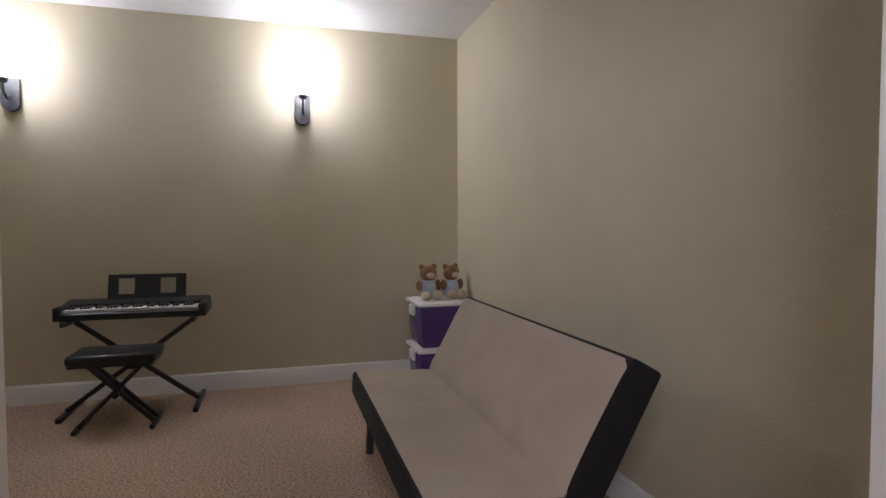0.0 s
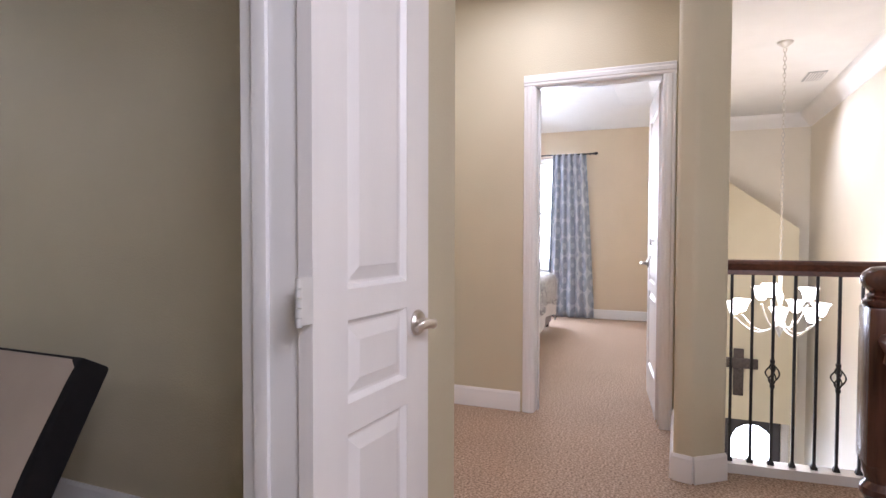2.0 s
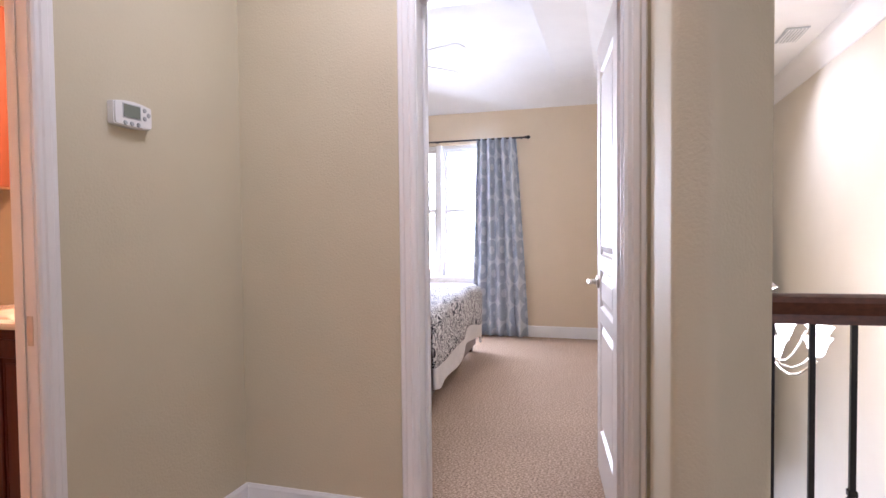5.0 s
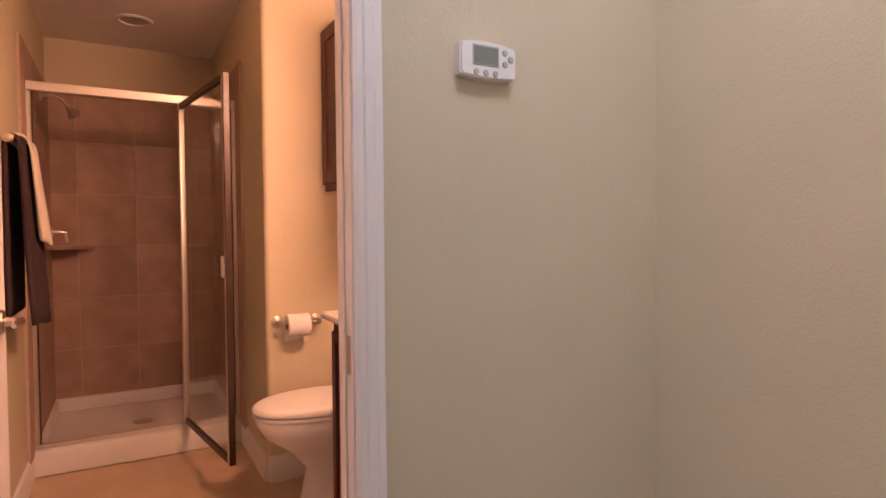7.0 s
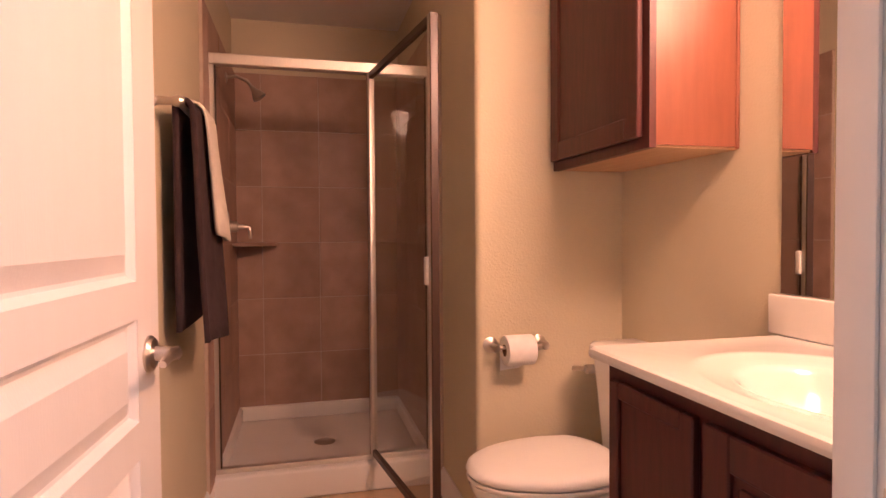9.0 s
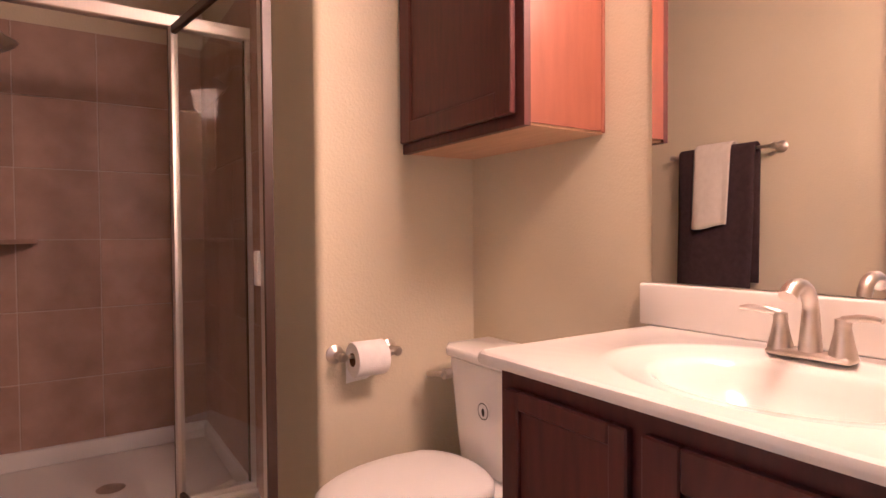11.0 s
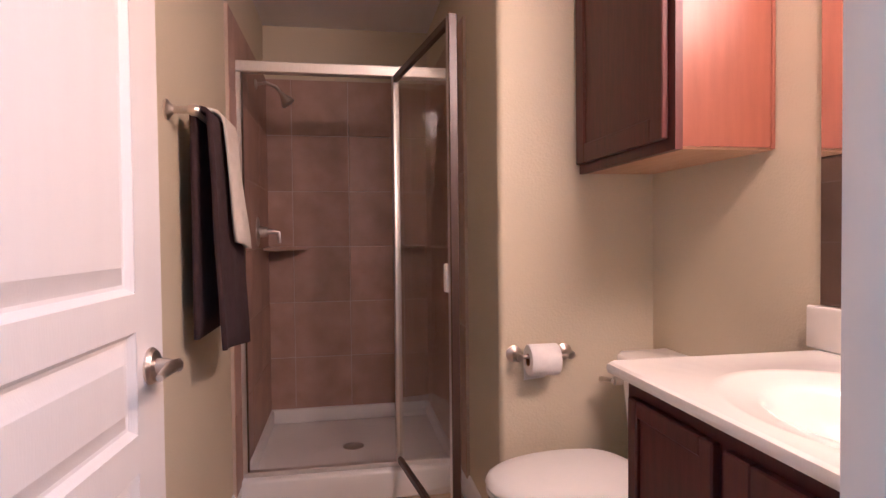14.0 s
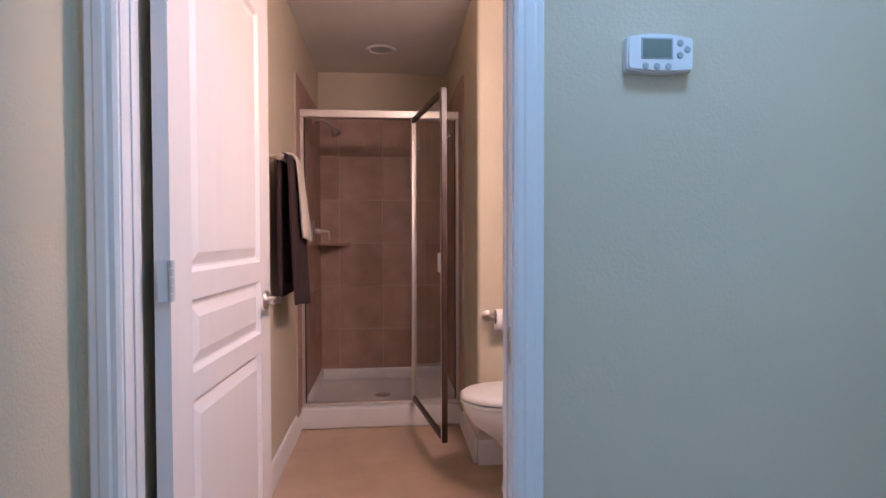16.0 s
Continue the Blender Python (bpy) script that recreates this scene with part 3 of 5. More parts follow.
# ---- bathroom ----
def panelled_door(cabinet, x0, a, b, z0, z1, w, raised):
    """A frame-and-panel door on a cabinet front that faces -x."""
    bm = B()
    box(bm, x0 - 0.010, x0 - 0.002, a + w - 0.004, b - w + 0.004, z0 + w - 0.004, z1 - w + 0.004)
    door = part("door", bm, CHERRY, cabinet, "cherry door with recessed panel")
    for nm, q in (("stile", (a, a + w, z0, z1)), ("stile", (b - w, b, z0, z1)), ("rail", (a + w, b - w, z0, z0 + w)), ("rail", (a + w, b - w, z1 - w, z1))):
        bm = B()
        box(bm, x0 - 0.019, x0 - 0.001, *q, 0.003, 1)
        part(nm, bm, CHERRY, door)
    if raised:
        bm = B()
        i = w + 0.016
        box(bm, x0 - 0.015, x0 - 0.009, a + i, b - i, z0 + i, z1 - i, 0.0055, 2)
        part("raised_field", bm, CHERRY, door)


def vanity():
    x0, y0, y1 = 2.72, BY1 + 0.003, 2.335
    v = thing("vanity_cabinet", (x0, (y0 + y1) / 2, 0), "dark cherry wood vanity cabinet below the sink top", "vanity cabinet")
    bm = B()
    box(bm, x0 + 0.02, BX1 - 0.003, y0, y1 - 0.018, 0.10, 0.77)
    box(bm, x0 + 0.02, BX1 - 0.003, y1 - 0.018, y1, 0.10, 0.857)
    box(bm, x0 + 0.08, BX1 - 0.003, y0, y1, 0.002, 0.10)
    part("body", bm, CHERRY, v)
    bm = B()
    for a, b, c, d in ((y0, y1, 0.775, 0.857), (y0, y1, 0.10, 0.15), (y0, y0 + 0.045, 0.15, 0.775), (y1 - 0.045, y1, 0.15, 0.775), (2.0, 2.045, 0.15, 0.775)):
        box(bm, x0, x0 + 0.02, a, b, c, d)
    part("face_frame", bm, CHERRY, v)
    for a, b, w in ((2.035, y1 - 0.03, 0.034), (y0 + 0.03, 2.010, 0.060)):
        panelled_door(v, x0, a, b, 0.14, 0.822, w, w > 0.05)


vanity()


def sink_top():
    x0, x1, y0, y1, zt = 2.692, BX1 - 0.003, BY1 + 0.003, 2.365, 0.882
    s = thing("sink_top", (x1, 2.0, zt), "glossy white cultured marble sink top with integral bowl", "sink")
    cx, cy, ax, ay = 2.93, 1.945, 0.150, 0.190
    bm = B()
    seg = 48
    rings = []

    def ring(f, z, shape=None):
        out = []
        for k in range(seg):
            a = 2 * math.pi * k / seg
            c, d = math.cos(a), math.sin(a)
            if shape:
                q = min(((x1 if c > 0 else x0) - cx) / c if abs(c) > 1e-6 else 9, ((y1 if d > 0 else y0) - cy) / d if abs(d) > 1e-6 else 9)
                out.append(bm.verts.new((cx + c * q, cy + d * q, z)))
            else:
                out.append(bm.verts.new((cx + ax * f * c, cy + ay * f * d, z)))
        return out
    rings.append(ring(1, zt - 0.024, True))
    rings.append(ring(1, zt - 0.006, True))
    rings.append(ring(1, zt, True))
    for f, z in ((1.50, zt), (1.44, zt + 0.003), (1.36, zt + 0.001), (1.2, zt - 0.004), (1.06, zt - 0.007), (1.0, zt - 0.011), (0.95, zt - 0.020), (0.86, zt - 0.045), (0.68, zt - 0.08), (0.42, zt - 0.105), (0.12, zt - 0.112)):
        rings.append(ring(f, z))
    for a, b in zip(rings, rings[1:]):
        for i in range(seg):
            bm.faces.new((a[i], a[(i + 1) % seg], b[(i + 1) % seg], b[i]))
    bm.faces.new(rings[-1])
    part("basin_top", bm, MARBLE, s, smooth=0.9)
    bm = B()
    bar(bm, (x0 + 0.001, y0, zt - 0.0125), (x0 + 0.001, y1, zt - 0.0125), 0.025, 0.025, 0.011)
    bar(bm, (x0, y1, zt - 0.0125), (x1, y1, zt - 0.0125), 0.025, 0.025, 0.011)
    part("rounded_edge", bm, MARBLE, s)
    bm = B()
    box(bm, x1 - 0.022, x1, y0, y1 + 0.035, zt, zt + 0.10, 0.006, 3)
    part("backsplash", bm, MARBLE, s)
    bm = B()
    lathe(bm, [(0, 0.004), (0.018, 0.004), (0.022, 0)], pose(cx, cy, zt - 0.112), 20)
    part("drain", bm, NICKEL, s)


sink_top()


def faucet():
    x, y, z = 3.11, 1.977, 0.883
    f = thing("faucet", (x, y, z), "brushed nickel two-handle faucet with arched spout", "faucet")
    S_ = Matrix.Translation((x, y, z)) @ Matrix.Scale(0.8, 4) @ Matrix.Translation((-x, -y, -z))
    bm = B()
    box(bm, x - 0.028, x + 0.028, y - 0.085, y + 0.085, z, z + 0.016, 0.008, 3)
    bm.transform(S_)
    part("base_plate", bm, NICKEL, f)
    bm = B()
    pts, rad = [], []
    for k in range(15):
        a = k / 14
        if a < 0.45:
            p = (x, y, z + 0.01 + a / 0.45 * 0.095)
        else:
            b = (a - 0.45) / 0.55 * 2.5
            p = (x - 0.055 + 0.055 * math.cos(b), y, z + 0.105 + 0.055 * math.sin(b))
        pts.append(p)
        rad.append(0.024 - 0.008 * min(1, a * 2) + (0.002 if a > 0.85 else 0))
    tube(bm, pts, 0.016, 18, rad)
    bm.transform(S_)
    part("spout", bm, NICKEL, f)
    for d in (-1, 1):
        bm = B()
        hy = y + d * 0.062
        lathe(bm, [(0.027, 0.01), (0.026, 0.02), (0.019, 0.05), (0.0145, 0.075), (0.0155, 0.08), (0.0145, 0.092), (0, 0.097)], pose(x, hy, z), 20)
        tube(bm, [(x, hy, z + 0.09), (x - 0.01, hy + d * 0.03, z + 0.098), (x - 0.02, hy + d * 0.06, z + 0.1), (x - 0.026, hy + d * 0.078, z + 0.098)], 0.008, 12, [0.009, 0.0085, 0.0075, 0.005])
        bm.transform(S_)
        part("handle", bm, NICKEL, f)


faucet()

bm = B()
box(bm, BX1 - 0.007, BX1 - 0.002, BY1 + 0.004, 2.376, 0.985, 2.02)
mir = tagged(mesh_ob("wall_mirror", bm, MIRROR, 0), "large frameless wall mirror above the sink", "mirror")


def wall_cabinet():
    x0, x1, y0, y1, z0, z1 = 2.945, BX1 - 0.002, 2.525, NY - 0.004, 1.358, 2.13
    c = thing("wall_cabinet", (x1, y0, z0), "dark cherry wall cabinet hung above the toilet", "wall cabinet")
    bm = B()
    box(bm, x0 + 0.02, x1, y0 + 0.004, y1, z0 + 0.012, z1)
    part("body", bm, CHERRY, c)
    # side towards the vanity lamp: its brightness is painted in with the lighter cherry
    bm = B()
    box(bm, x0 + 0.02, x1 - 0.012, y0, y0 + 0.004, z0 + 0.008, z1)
    part("side_panel", bm, CHERRY_LIT, c, "cherry side panel, lamp light put into its reddish colour")
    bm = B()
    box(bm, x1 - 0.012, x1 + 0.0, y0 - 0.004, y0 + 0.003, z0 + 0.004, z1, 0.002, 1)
    part("scribe_strip", bm, CHERRY_LIT, c)
    bm = B()
    box(bm, x0 + 0.022, x1, y0 + 0.006, y1, z0 + 0.002, z0 + 0.012)
    part("underside", bm, CHERRY_RAW, c, "pale unfinished cabinet bottom")
    bm = B()
    box(bm, x0, x0 + 0.02, y0 + 0.0, y0 + 0.045, z0, z1)
    box(bm, x0, x0 + 0.02, y1 - 0.03, y1, z0, z1)
    box(bm, x0, x0 + 0.02, y0 + 0.045, y1 - 0.03, z0, z0 + 0.05)
    part("face_frame", bm, CHERRY, c)
    panelled_door(c, x0, y0 + 0.028, y1 - 0.014, z0 + 0.03, z1 - 0.02, 0.062, False)


wall_cabinet()


def toilet():
    cy = 2.808
    t = thing("toilet", (2.85, cy, 0), "white porcelain two-piece toilet with closed lid", "toilet")
    ex = 2.535

    def oval(bm, z, f=1.0, back=3.0, shift=0.0, w=0.182, seg=32):
        out = []
        for k in range(seg):
            a = 2 * math.pi * k / seg
            c, s = math.cos(a), math.sin(a)
            lx = 0.30 if c < 0 else 0.17
            sgn = -1 if c < 0 else 1
            px = 2.835 + shift + f * lx * sgn * abs(c) ** (1.0 if c < 0 else 0.4)
            py = cy + f * w * (1 - 0.28 * max(0, c)) * (1 if s > 0 else -1) * abs(s) ** 0.9
            out.append(bm.verts.new((px, py, z)))
        return out

    def skin(bm, rings):
        for a, b in zip(rings, rings[1:]):
            n = len(a)
            for i in range(n):
                bm.faces.new((a[i], a[(i + 1) % n], b[(i + 1) % n], b[i]))
        bm.faces.new(rings[0][::-1])
        bm.faces.new(rings[-1])
    bm = B()
    skin(bm, [oval(bm, 0.0, 0.70, shift=0.09, w=0.15), oval(bm, 0.02, 0.69, shift=0.09, w=0.15), oval(bm, 0.16, 0.62, shift=0.10, w=0.15), oval(bm, 0.25, 0.74, shift=0.06),
              oval(bm, 0.32, 0.92, shift=0.015), oval(bm, 0.385, 0.985), oval(bm, 0.402, 0.97)])
    box(bm, 2.95, 3.19, cy - 0.12, cy + 0.12, 0.02, 0.400, 0.02, 2)
    part("bowl", bm, PORCELAIN, t, smooth=0.9)
    bm = B()
    skin(bm, [oval(bm, 0.404, 0.99), oval(bm, 0.412, 1.01), oval(bm, 0.420, 1.0)])
    part("seat", bm, PLASTIC, t, smooth=0.9)
    bm = B()
    skin(bm, [oval(bm, 0.425, 1.0), oval(bm, 0.431, 1.015), oval(bm, 0.445, 1.0), oval(bm, 0.454, 0.95), oval(bm, 0.458, 0.8)])
    part("lid", bm, PLASTIC, t, smooth=0.9)
    bm = B()
    prof = [(3.215, cy - 0.198), (3.215, cy + 0.198), (3.05, cy + 0.188), (3.02, cy + 0.15), (3.01, cy), (3.02, cy - 0.15), (3.05, cy - 0.188)]
    prism(bm, prof, 0.402, 0.728)
    for v in bm.verts:
        k = 1 - (v.co.z - 0.402) / 0.326
        v.co.y = cy + (v.co.y - cy) * (1 - 0.12 * k)
        v.co.x += 0.025 * k * (3.215 - v.co.x) / 0.2
    bmesh.ops.bevel(bm, geom=bm.edges[:], offset=0.012, segments=3, affect='EDGES', profile=0.5)
    part("tank", bm, PORCELAIN, t, smooth=0.9)
    bm = B()
    prism(bm, [(3.218, cy - 0.207), (3.218, cy + 0.207), (3.04, cy + 0.199), (3.005, cy + 0.15), (2.996, cy), (3.005, cy - 0.15), (3.04, cy - 0.199)], 0.730, 0.762)
    bmesh.ops.bevel(bm, geom=bm.edges[:], offset=0.011, segments=3, affect='EDGES', profile=0.5)
    part("tank_lid", bm, PORCELAIN, t, smooth=0.9)
    bm = B()
    rod(bm, (3.02, cy + 0.15, 0.675), (2.995, cy + 0.15, 0.675), 0.016)
    tube(bm, [(2.992, cy + 0.15, 0.675), (2.985, cy + 0.18, 0.672), (2.982, cy + 0.215, 0.664)], 0.007, 10, [0.008, 0.008, 0.01])
    part("flush_lever", bm, NICKEL, t, "chrome flush lever")
    bm = B()
    lathe(bm, [(0, 0.0015), (0.026, 0.0015), (0.026, 0)], pose(3.0095, cy - 0.035, 0.605, 90, 0, -90), 24)
    sticker = part("sticker", bm, PLASTIC, t, "round white sticker with dark drop mark")
    bm = B()
    lathe(bm, [(0.021, 0.002), (0.024, 0.002)], pose(3.0075, cy - 0.035, 0.605, 90, 0, -90), 24)
    lathe(bm, [(0, 0.002), (0.009, 0.002), (0.0, 0.0021)], pose(3.0075, cy - 0.035, 0.602, 90, 0, -90), 12, 0.8, 1.3)
    part("sticker_mark", bm, BLACK, sticker)


toilet()


def paper_holder():
    y, z, x0, x1 = NY, 0.745, 2.705, 2.885
    h = thing("toilet_paper_holder", (x0, y, z), "brushed nickel toilet paper holder on the wall", "paper holder")
    for x in (x0, x1):
        bm = B()
        lathe(bm, [(0, 0.0), (0.028, 0.0), (0.028, 0.006), (0.018, 0.012), (0.010, 0.018), (0.009, 0.05), (0.013, 0.056), (0.015, 0.066), (0.011, 0.076), (0, 0.078)], pose(x, y, z, 90), 20)
        part("post", bm, NICKEL, h)
    bm = B()
    rod(bm, (x0, y - 0.064, z), (x1, y - 0.064, z), 0.006)
    part("roller", bm, NICKEL, h)
    r = thing("toilet_paper_roll", ((x0 + x1) / 2, y - 0.064, z), "white toilet paper roll with loose end hanging", "toilet paper")
    m = pose(x0 + 0.03, y - 0.064, z - 0.010, 0, 90, 0)
    bm = B()
    lathe(bm, [(0.02, 0.0), (0.050, 0.0), (0.052, 0.003), (0.052, 0.098), (0.050, 0.101), (0.02, 0.101), (0.02, 0.0)], m, 32)
    part("paper", bm, PAPER, r)
    bm = B()
    lathe(bm, [(0.0205, -0.001), (0.0205, 0.102), (0.0185, 0.102), (0.0185, -0.001), (0.0205, -0.001)], m, 20)
    part("core", bm, CARD, r)
    bm = B()
    yy = y - 0.012
    vs = []
    for k in range(7):
        zz = z - 0.01 - k * 0.0135
        row = []
        for j in range(5):
            fx = x0 + 0.031 + 0.099 * j / 4 - (0.016 * max(0, k - 4) * (j / 4) if j else 0)
            row.append((fx, y - 0.0115 + 0.0015 * math.sin(k + j), zz + (0.006 * j / 4 if k == 6 else 0)))
        vs.append(row)
    for off in (0, 0.0012):
        g = [[bm.verts.new((p[0], p[1] - off, p[2])) for p in row] for row in vs]
        for a, b in zip(g, g[1:]):
            for j in range(4):
                bm.faces.new((a[j], a[j + 1], b[j + 1], b[j]))
    part("loose_end", bm, PAPER, r)


paper_holder()


def towel_bar():
    x, z, y0, y1 = BX0, 1.488, 2.83, 3.34
    t = thing("towel_bar", (x, y0, z), "brushed nickel towel bar on the wall", "towel bar")
    for y in (y0, y1):
        bm = B()
        lathe(bm, [(0, 0), (0.027, 0), (0.027, 0.006), (0.017, 0.012), (0.011, 0.02), (0.010, 0.055), (0.015, 0.062), (0.016, 0.075), (0.010, 0.085), (0, 0.087)], pose(x, y, z, 0, 90), 20)
        part("post", bm, NICKEL, t)
    bm = B()
    rod(bm, (x + 0.068, y0, z), (x + 0.068, y1, z), 0.008, seg=16)
    part("bar", bm, NICKEL, t)


towel_bar()


def towel(name, y0, y1, drop_f, drop_b, thick, mat, label, rr, seed, flare=0.04):
    """A towel folded over the bar: a thick draped sheet with folds that open toward the hem."""
    xc, zc = BX0 + 0.068, 1.488
    rnd = random.Random(seed)
    ph = [rnd.uniform(0, 6.3) for _ in range(3)]
    bm = B()
    path = [(-rr, -drop_b + k * drop_b / 10) for k in range(10)]
    path += [(-rr * math.cos(a), rr * math.sin(a)) for a in (0.0, 0.5, 1.05, 1.57, 2.1, 2.65, 3.14)]
    path += [(rr, -(k + 1) * drop_f / 16) for k in range(16)]
    n = 15
    gr = []
    for i, (px, pz) in enumerate(path):
        fall = max(0, -pz)
        row = []
        for j in range(n):
            u = j / (n - 1)
            y = y0 + (y1 - y0) * u + 0.01 * fall * math.sin(3 * u + ph[0])
            wob = 0.6 * (0.016 * math.sin(7 * u + ph[1]) + 0.008 * math.sin(13 * u + ph[2] + fall * 3)) * min(1, fall / 0.3)
            x = xc + px + (flare * fall + wob if px > 0 else 0.15 * wob)
            x = max(x, BX0 + 0.012)
            row.append((x, y, zc + pz + (0.012 * math.sin(4 * u + ph[0]) if i == len(path) - 1 else 0)))
        gr.append(row)
    g = [[bm.verts.new(p) for p in row] for row in gr]
    for a, b in zip(g, g[1:]):
        for j in range(n - 1):
            bm.faces.new((a[j], a[j + 1], b[j + 1], b[j]))
    ob = tagged(mesh_ob(name, bm, mat, 1.2), label, "towel", "towels on the bar")
    so = ob.modifiers.new("thick", 'SOLIDIFY')
    so.thickness, so.offset = thick, 0
    return ob


towel("bath_towel", 2.905, 3.285, 0.665, 0.62, 0.014, TOWEL_DARK, "dark plum terry bath towel folded over the bar", 0.022, 3, 0.055)
towel("hand_towel", 3.01, 3.19, 0.36, 0.34, 0.009, TOWEL_LIGHT, "cream hand towel laid over the dark towel", 0.042, 3, 0.10)


# ---- shower ----
def shower():
    pan = thing("shower_pan", (2.17, 4.2, 0), "white acrylic shower pan with raised curb", "shower pan")
    x0, x1 = BX0 + 0.012, RX - 0.012
    bm = B()
    box(bm, BX0 + 0.003, RX - 0.003, SY - 0.03, SY + 0.085, 0.003, 0.128, 0.012, 3)
    part("curb", bm, ACRYLIC, pan)
    bm = B()
    box(bm, BX0 + 0.003, RX - 0.003, SY + 0.08, SB - 0.003, 0.003, 0.05)
    basin = part("basin", bm, ACRYLIC, pan)
    for q in ((BX0 + 0.003, BX0 + 0.035, SY + 0.08, SB - 0.04), (RX - 0.035, RX - 0.003, SY + 0.08, SB - 0.04), (BX0 + 0.003, RX - 0.003, SB - 0.04, SB - 0.003)):
        bm = B()
        box(bm, *q, 0.05, 0.135, 0.012, 2)
        part("raised_edge", bm, ACRYLIC, basin)
    bm = B()
    lathe(bm, [(0, 0.004), (0.045, 0.004), (0.055, 0.0)], pose(2.17, 4.25, 0.05), 24)
    part("drain", bm, NICKEL, pan)

    y = SY + 0.025
    e = thing("shower_enclosure", (2.17, y, 0.128), "satin metal framed glass shower enclosure, door open", "shower enclosure")
    bm = B()
    box(bm, BX0 + 0.002, RX - 0.002, y - 0.022, y + 0.022, 1.845, 1.892, 0.004, 1)
    part("header", bm, ALU, e)
    bm = B()
    box(bm, BX0 + 0.002, RX - 0.002, y - 0.018, y + 0.018, 0.129, 0.150, 0.003, 1)
    part("sill_track", bm, ALU, e)
    px = 2.358
    for a, b in ((BX0 + 0.002, BX0 + 0.034), (RX - 0.034, RX - 0.002), (px, px + 0.03)):
        bm = B()
        box(bm, a, b, y - 0.018, y + 0.018, 0.150, 1.845, 0.003, 1)
        part("upright", bm, ALU, e)
        bm = B()
        box(bm, b if a < px else a - 0.006, b + 0.006 if a < px else a, y - 0.008, y + 0.008, 0.150, 1.845)
        part("seal", bm, BRONZE, e)
    bm = B()
    box(bm, px + 0.03, RX - 0.034, y - 0.003, y + 0.003, 0.150, 1.845)
    g = part("fixed_pane", bm, SHOWER_GLASS, e, "clear fixed glass pane")
    g.visible_shadow = False
    # the open leaf
    w = 0.755
    m = pose(px + 0.004, y - 0.026, 0, 0, 0, -81)
    z0, z1 = 0.160, 1.840
    leaf = None
    for nm, q in (("door_stile", (0.0, 0.032, z0, z1)), ("door_stile", (w - 0.032, w, z0, z1))):
        bm = B()
        box(bm, q[0], q[1], -0.013, 0.013, q[2], q[3], 0.004, 2, m)
        part(nm, bm, ALU, e)
    for q in ((0.032, w - 0.032, z0, z0 + 0.03), (0.032, w - 0.032, z1 - 0.03, z1)):
        bm = B()
        box(bm, q[0], q[1], -0.012, 0.012, q[2], q[3], 0.003, 1, m)
        part("door_rail", bm, BRONZE, e)
    bm = B()
    box(bm, 0.032, w - 0.032, -0.003, 0.003, z0 + 0.03, z1 - 0.03, 0, 1, m)
    g = part("door_pane", bm, SHOWER_GLASS, e, "clear glass door pane")
    g.visible_shadow = False
    bm = B()
    box(bm, w - 0.008, w + 0.002, -0.0135, 0.0135, z0, z1, 0.002, 1, m)
    part("magnet_strip", bm, BRONZE, e)
    for sd in (-1, 1):
        bm = B()
        box(bm, w - 0.055, w - 0.03, sd * 0.013 - 0.008, sd * 0.013 + 0.008, 0.970, 1.062, 0.005, 2, m)
        part("pull_handle", bm, PLASTIC, e, "white plastic pull handle")

    s = thing("wall_shower", (BX0 + 0.015, 4.25, 1.95), "brushed nickel shower head on bent arm", "shower head")
    bm = B()
    lathe(bm, [(0, 0), (0.028, 0), (0.024, 0.008), (0.01, 0.012)], pose(BX0 + 0.015, 4.28, 1.93, 0, 90), 20)
    part("flange", bm, NICKEL, s)
    bm = B()
    tube(bm, [(BX0 + 0.015, 4.28, 1.93), (BX0 + 0.07, 4.28, 1.94), (BX0 + 0.12, 4.28, 1.92), (BX0 + 0.145, 4.28, 1.885)], 0.009)
    part("arm", bm, NICKEL, s)
    bm = B()
    lathe(bm, [(0, 0), (0.012, 0), (0.016, 0.02), (0.034, 0.055), (0.036, 0.066), (0, 0.068)], pose(BX0 + 0.143, 4.28, 1.89, 0, 145), 24)
    part("head", bm, NICKEL, s)
    v = thing("shower_valve", (BX0 + 0.015, 4.28, 1.17), "brushed nickel shower valve with lever", "shower valve")
    bm = B()
    lathe(bm, [(0, 0), (0.078, 0), (0.076, 0.006), (0.03, 0.014), (0.026, 0.05), (0, 0.052)], pose(BX0 + 0.013, 4.28, 1.18, 0, 90), 28)
    part("escutcheon", bm, NICKEL, v)
    bm = B()
    tube(bm, [(BX0 + 0.055, 4.28, 1.18), (BX0 + 0.09, 4.28, 1.18), (BX0 + 0.12, 4.28, 1.175), (BX0 + 0.125, 4.28, 1.12)], 0.009, 10, [0.013, 0.012, 0.01, 0.008])
    part("lever", bm, NICKEL, v)
    c = thing("corner_shelf", (BX0 + 0.015, SB - 0.015, 1.09), "brown stone corner shelf in the shower", "corner shelf")
    bm = B()
    pts = [(BX0 + 0.012, SB - 0.012)] + [(BX0 + 0.012 + 0.23 * math.sin(a), SB - 0.012 - 0.23 * math.cos(a)) for a in (0, 0.3, 0.6, 0.9, 1.2, 1.5708)]
    prism(bm, pts, 1.075, 1.095)
    part("shelf", bm, TILE, c)
    d = thing("recessed_ceiling_light", (2.17, 4.15, 2.385), "round recessed ceiling fixture, switched off", "ceiling light")
    bm = B()
    lathe(bm, [(0.075, 0.0), (0.098, 0.0), (0.095, -0.008), (0.078, -0.010), (0.070, 0.03), (0, 0.03)], pose(2.17, 4.15, 2.383), 28)
    part("trim_ring", bm, WHITE, d)
    bm = B()
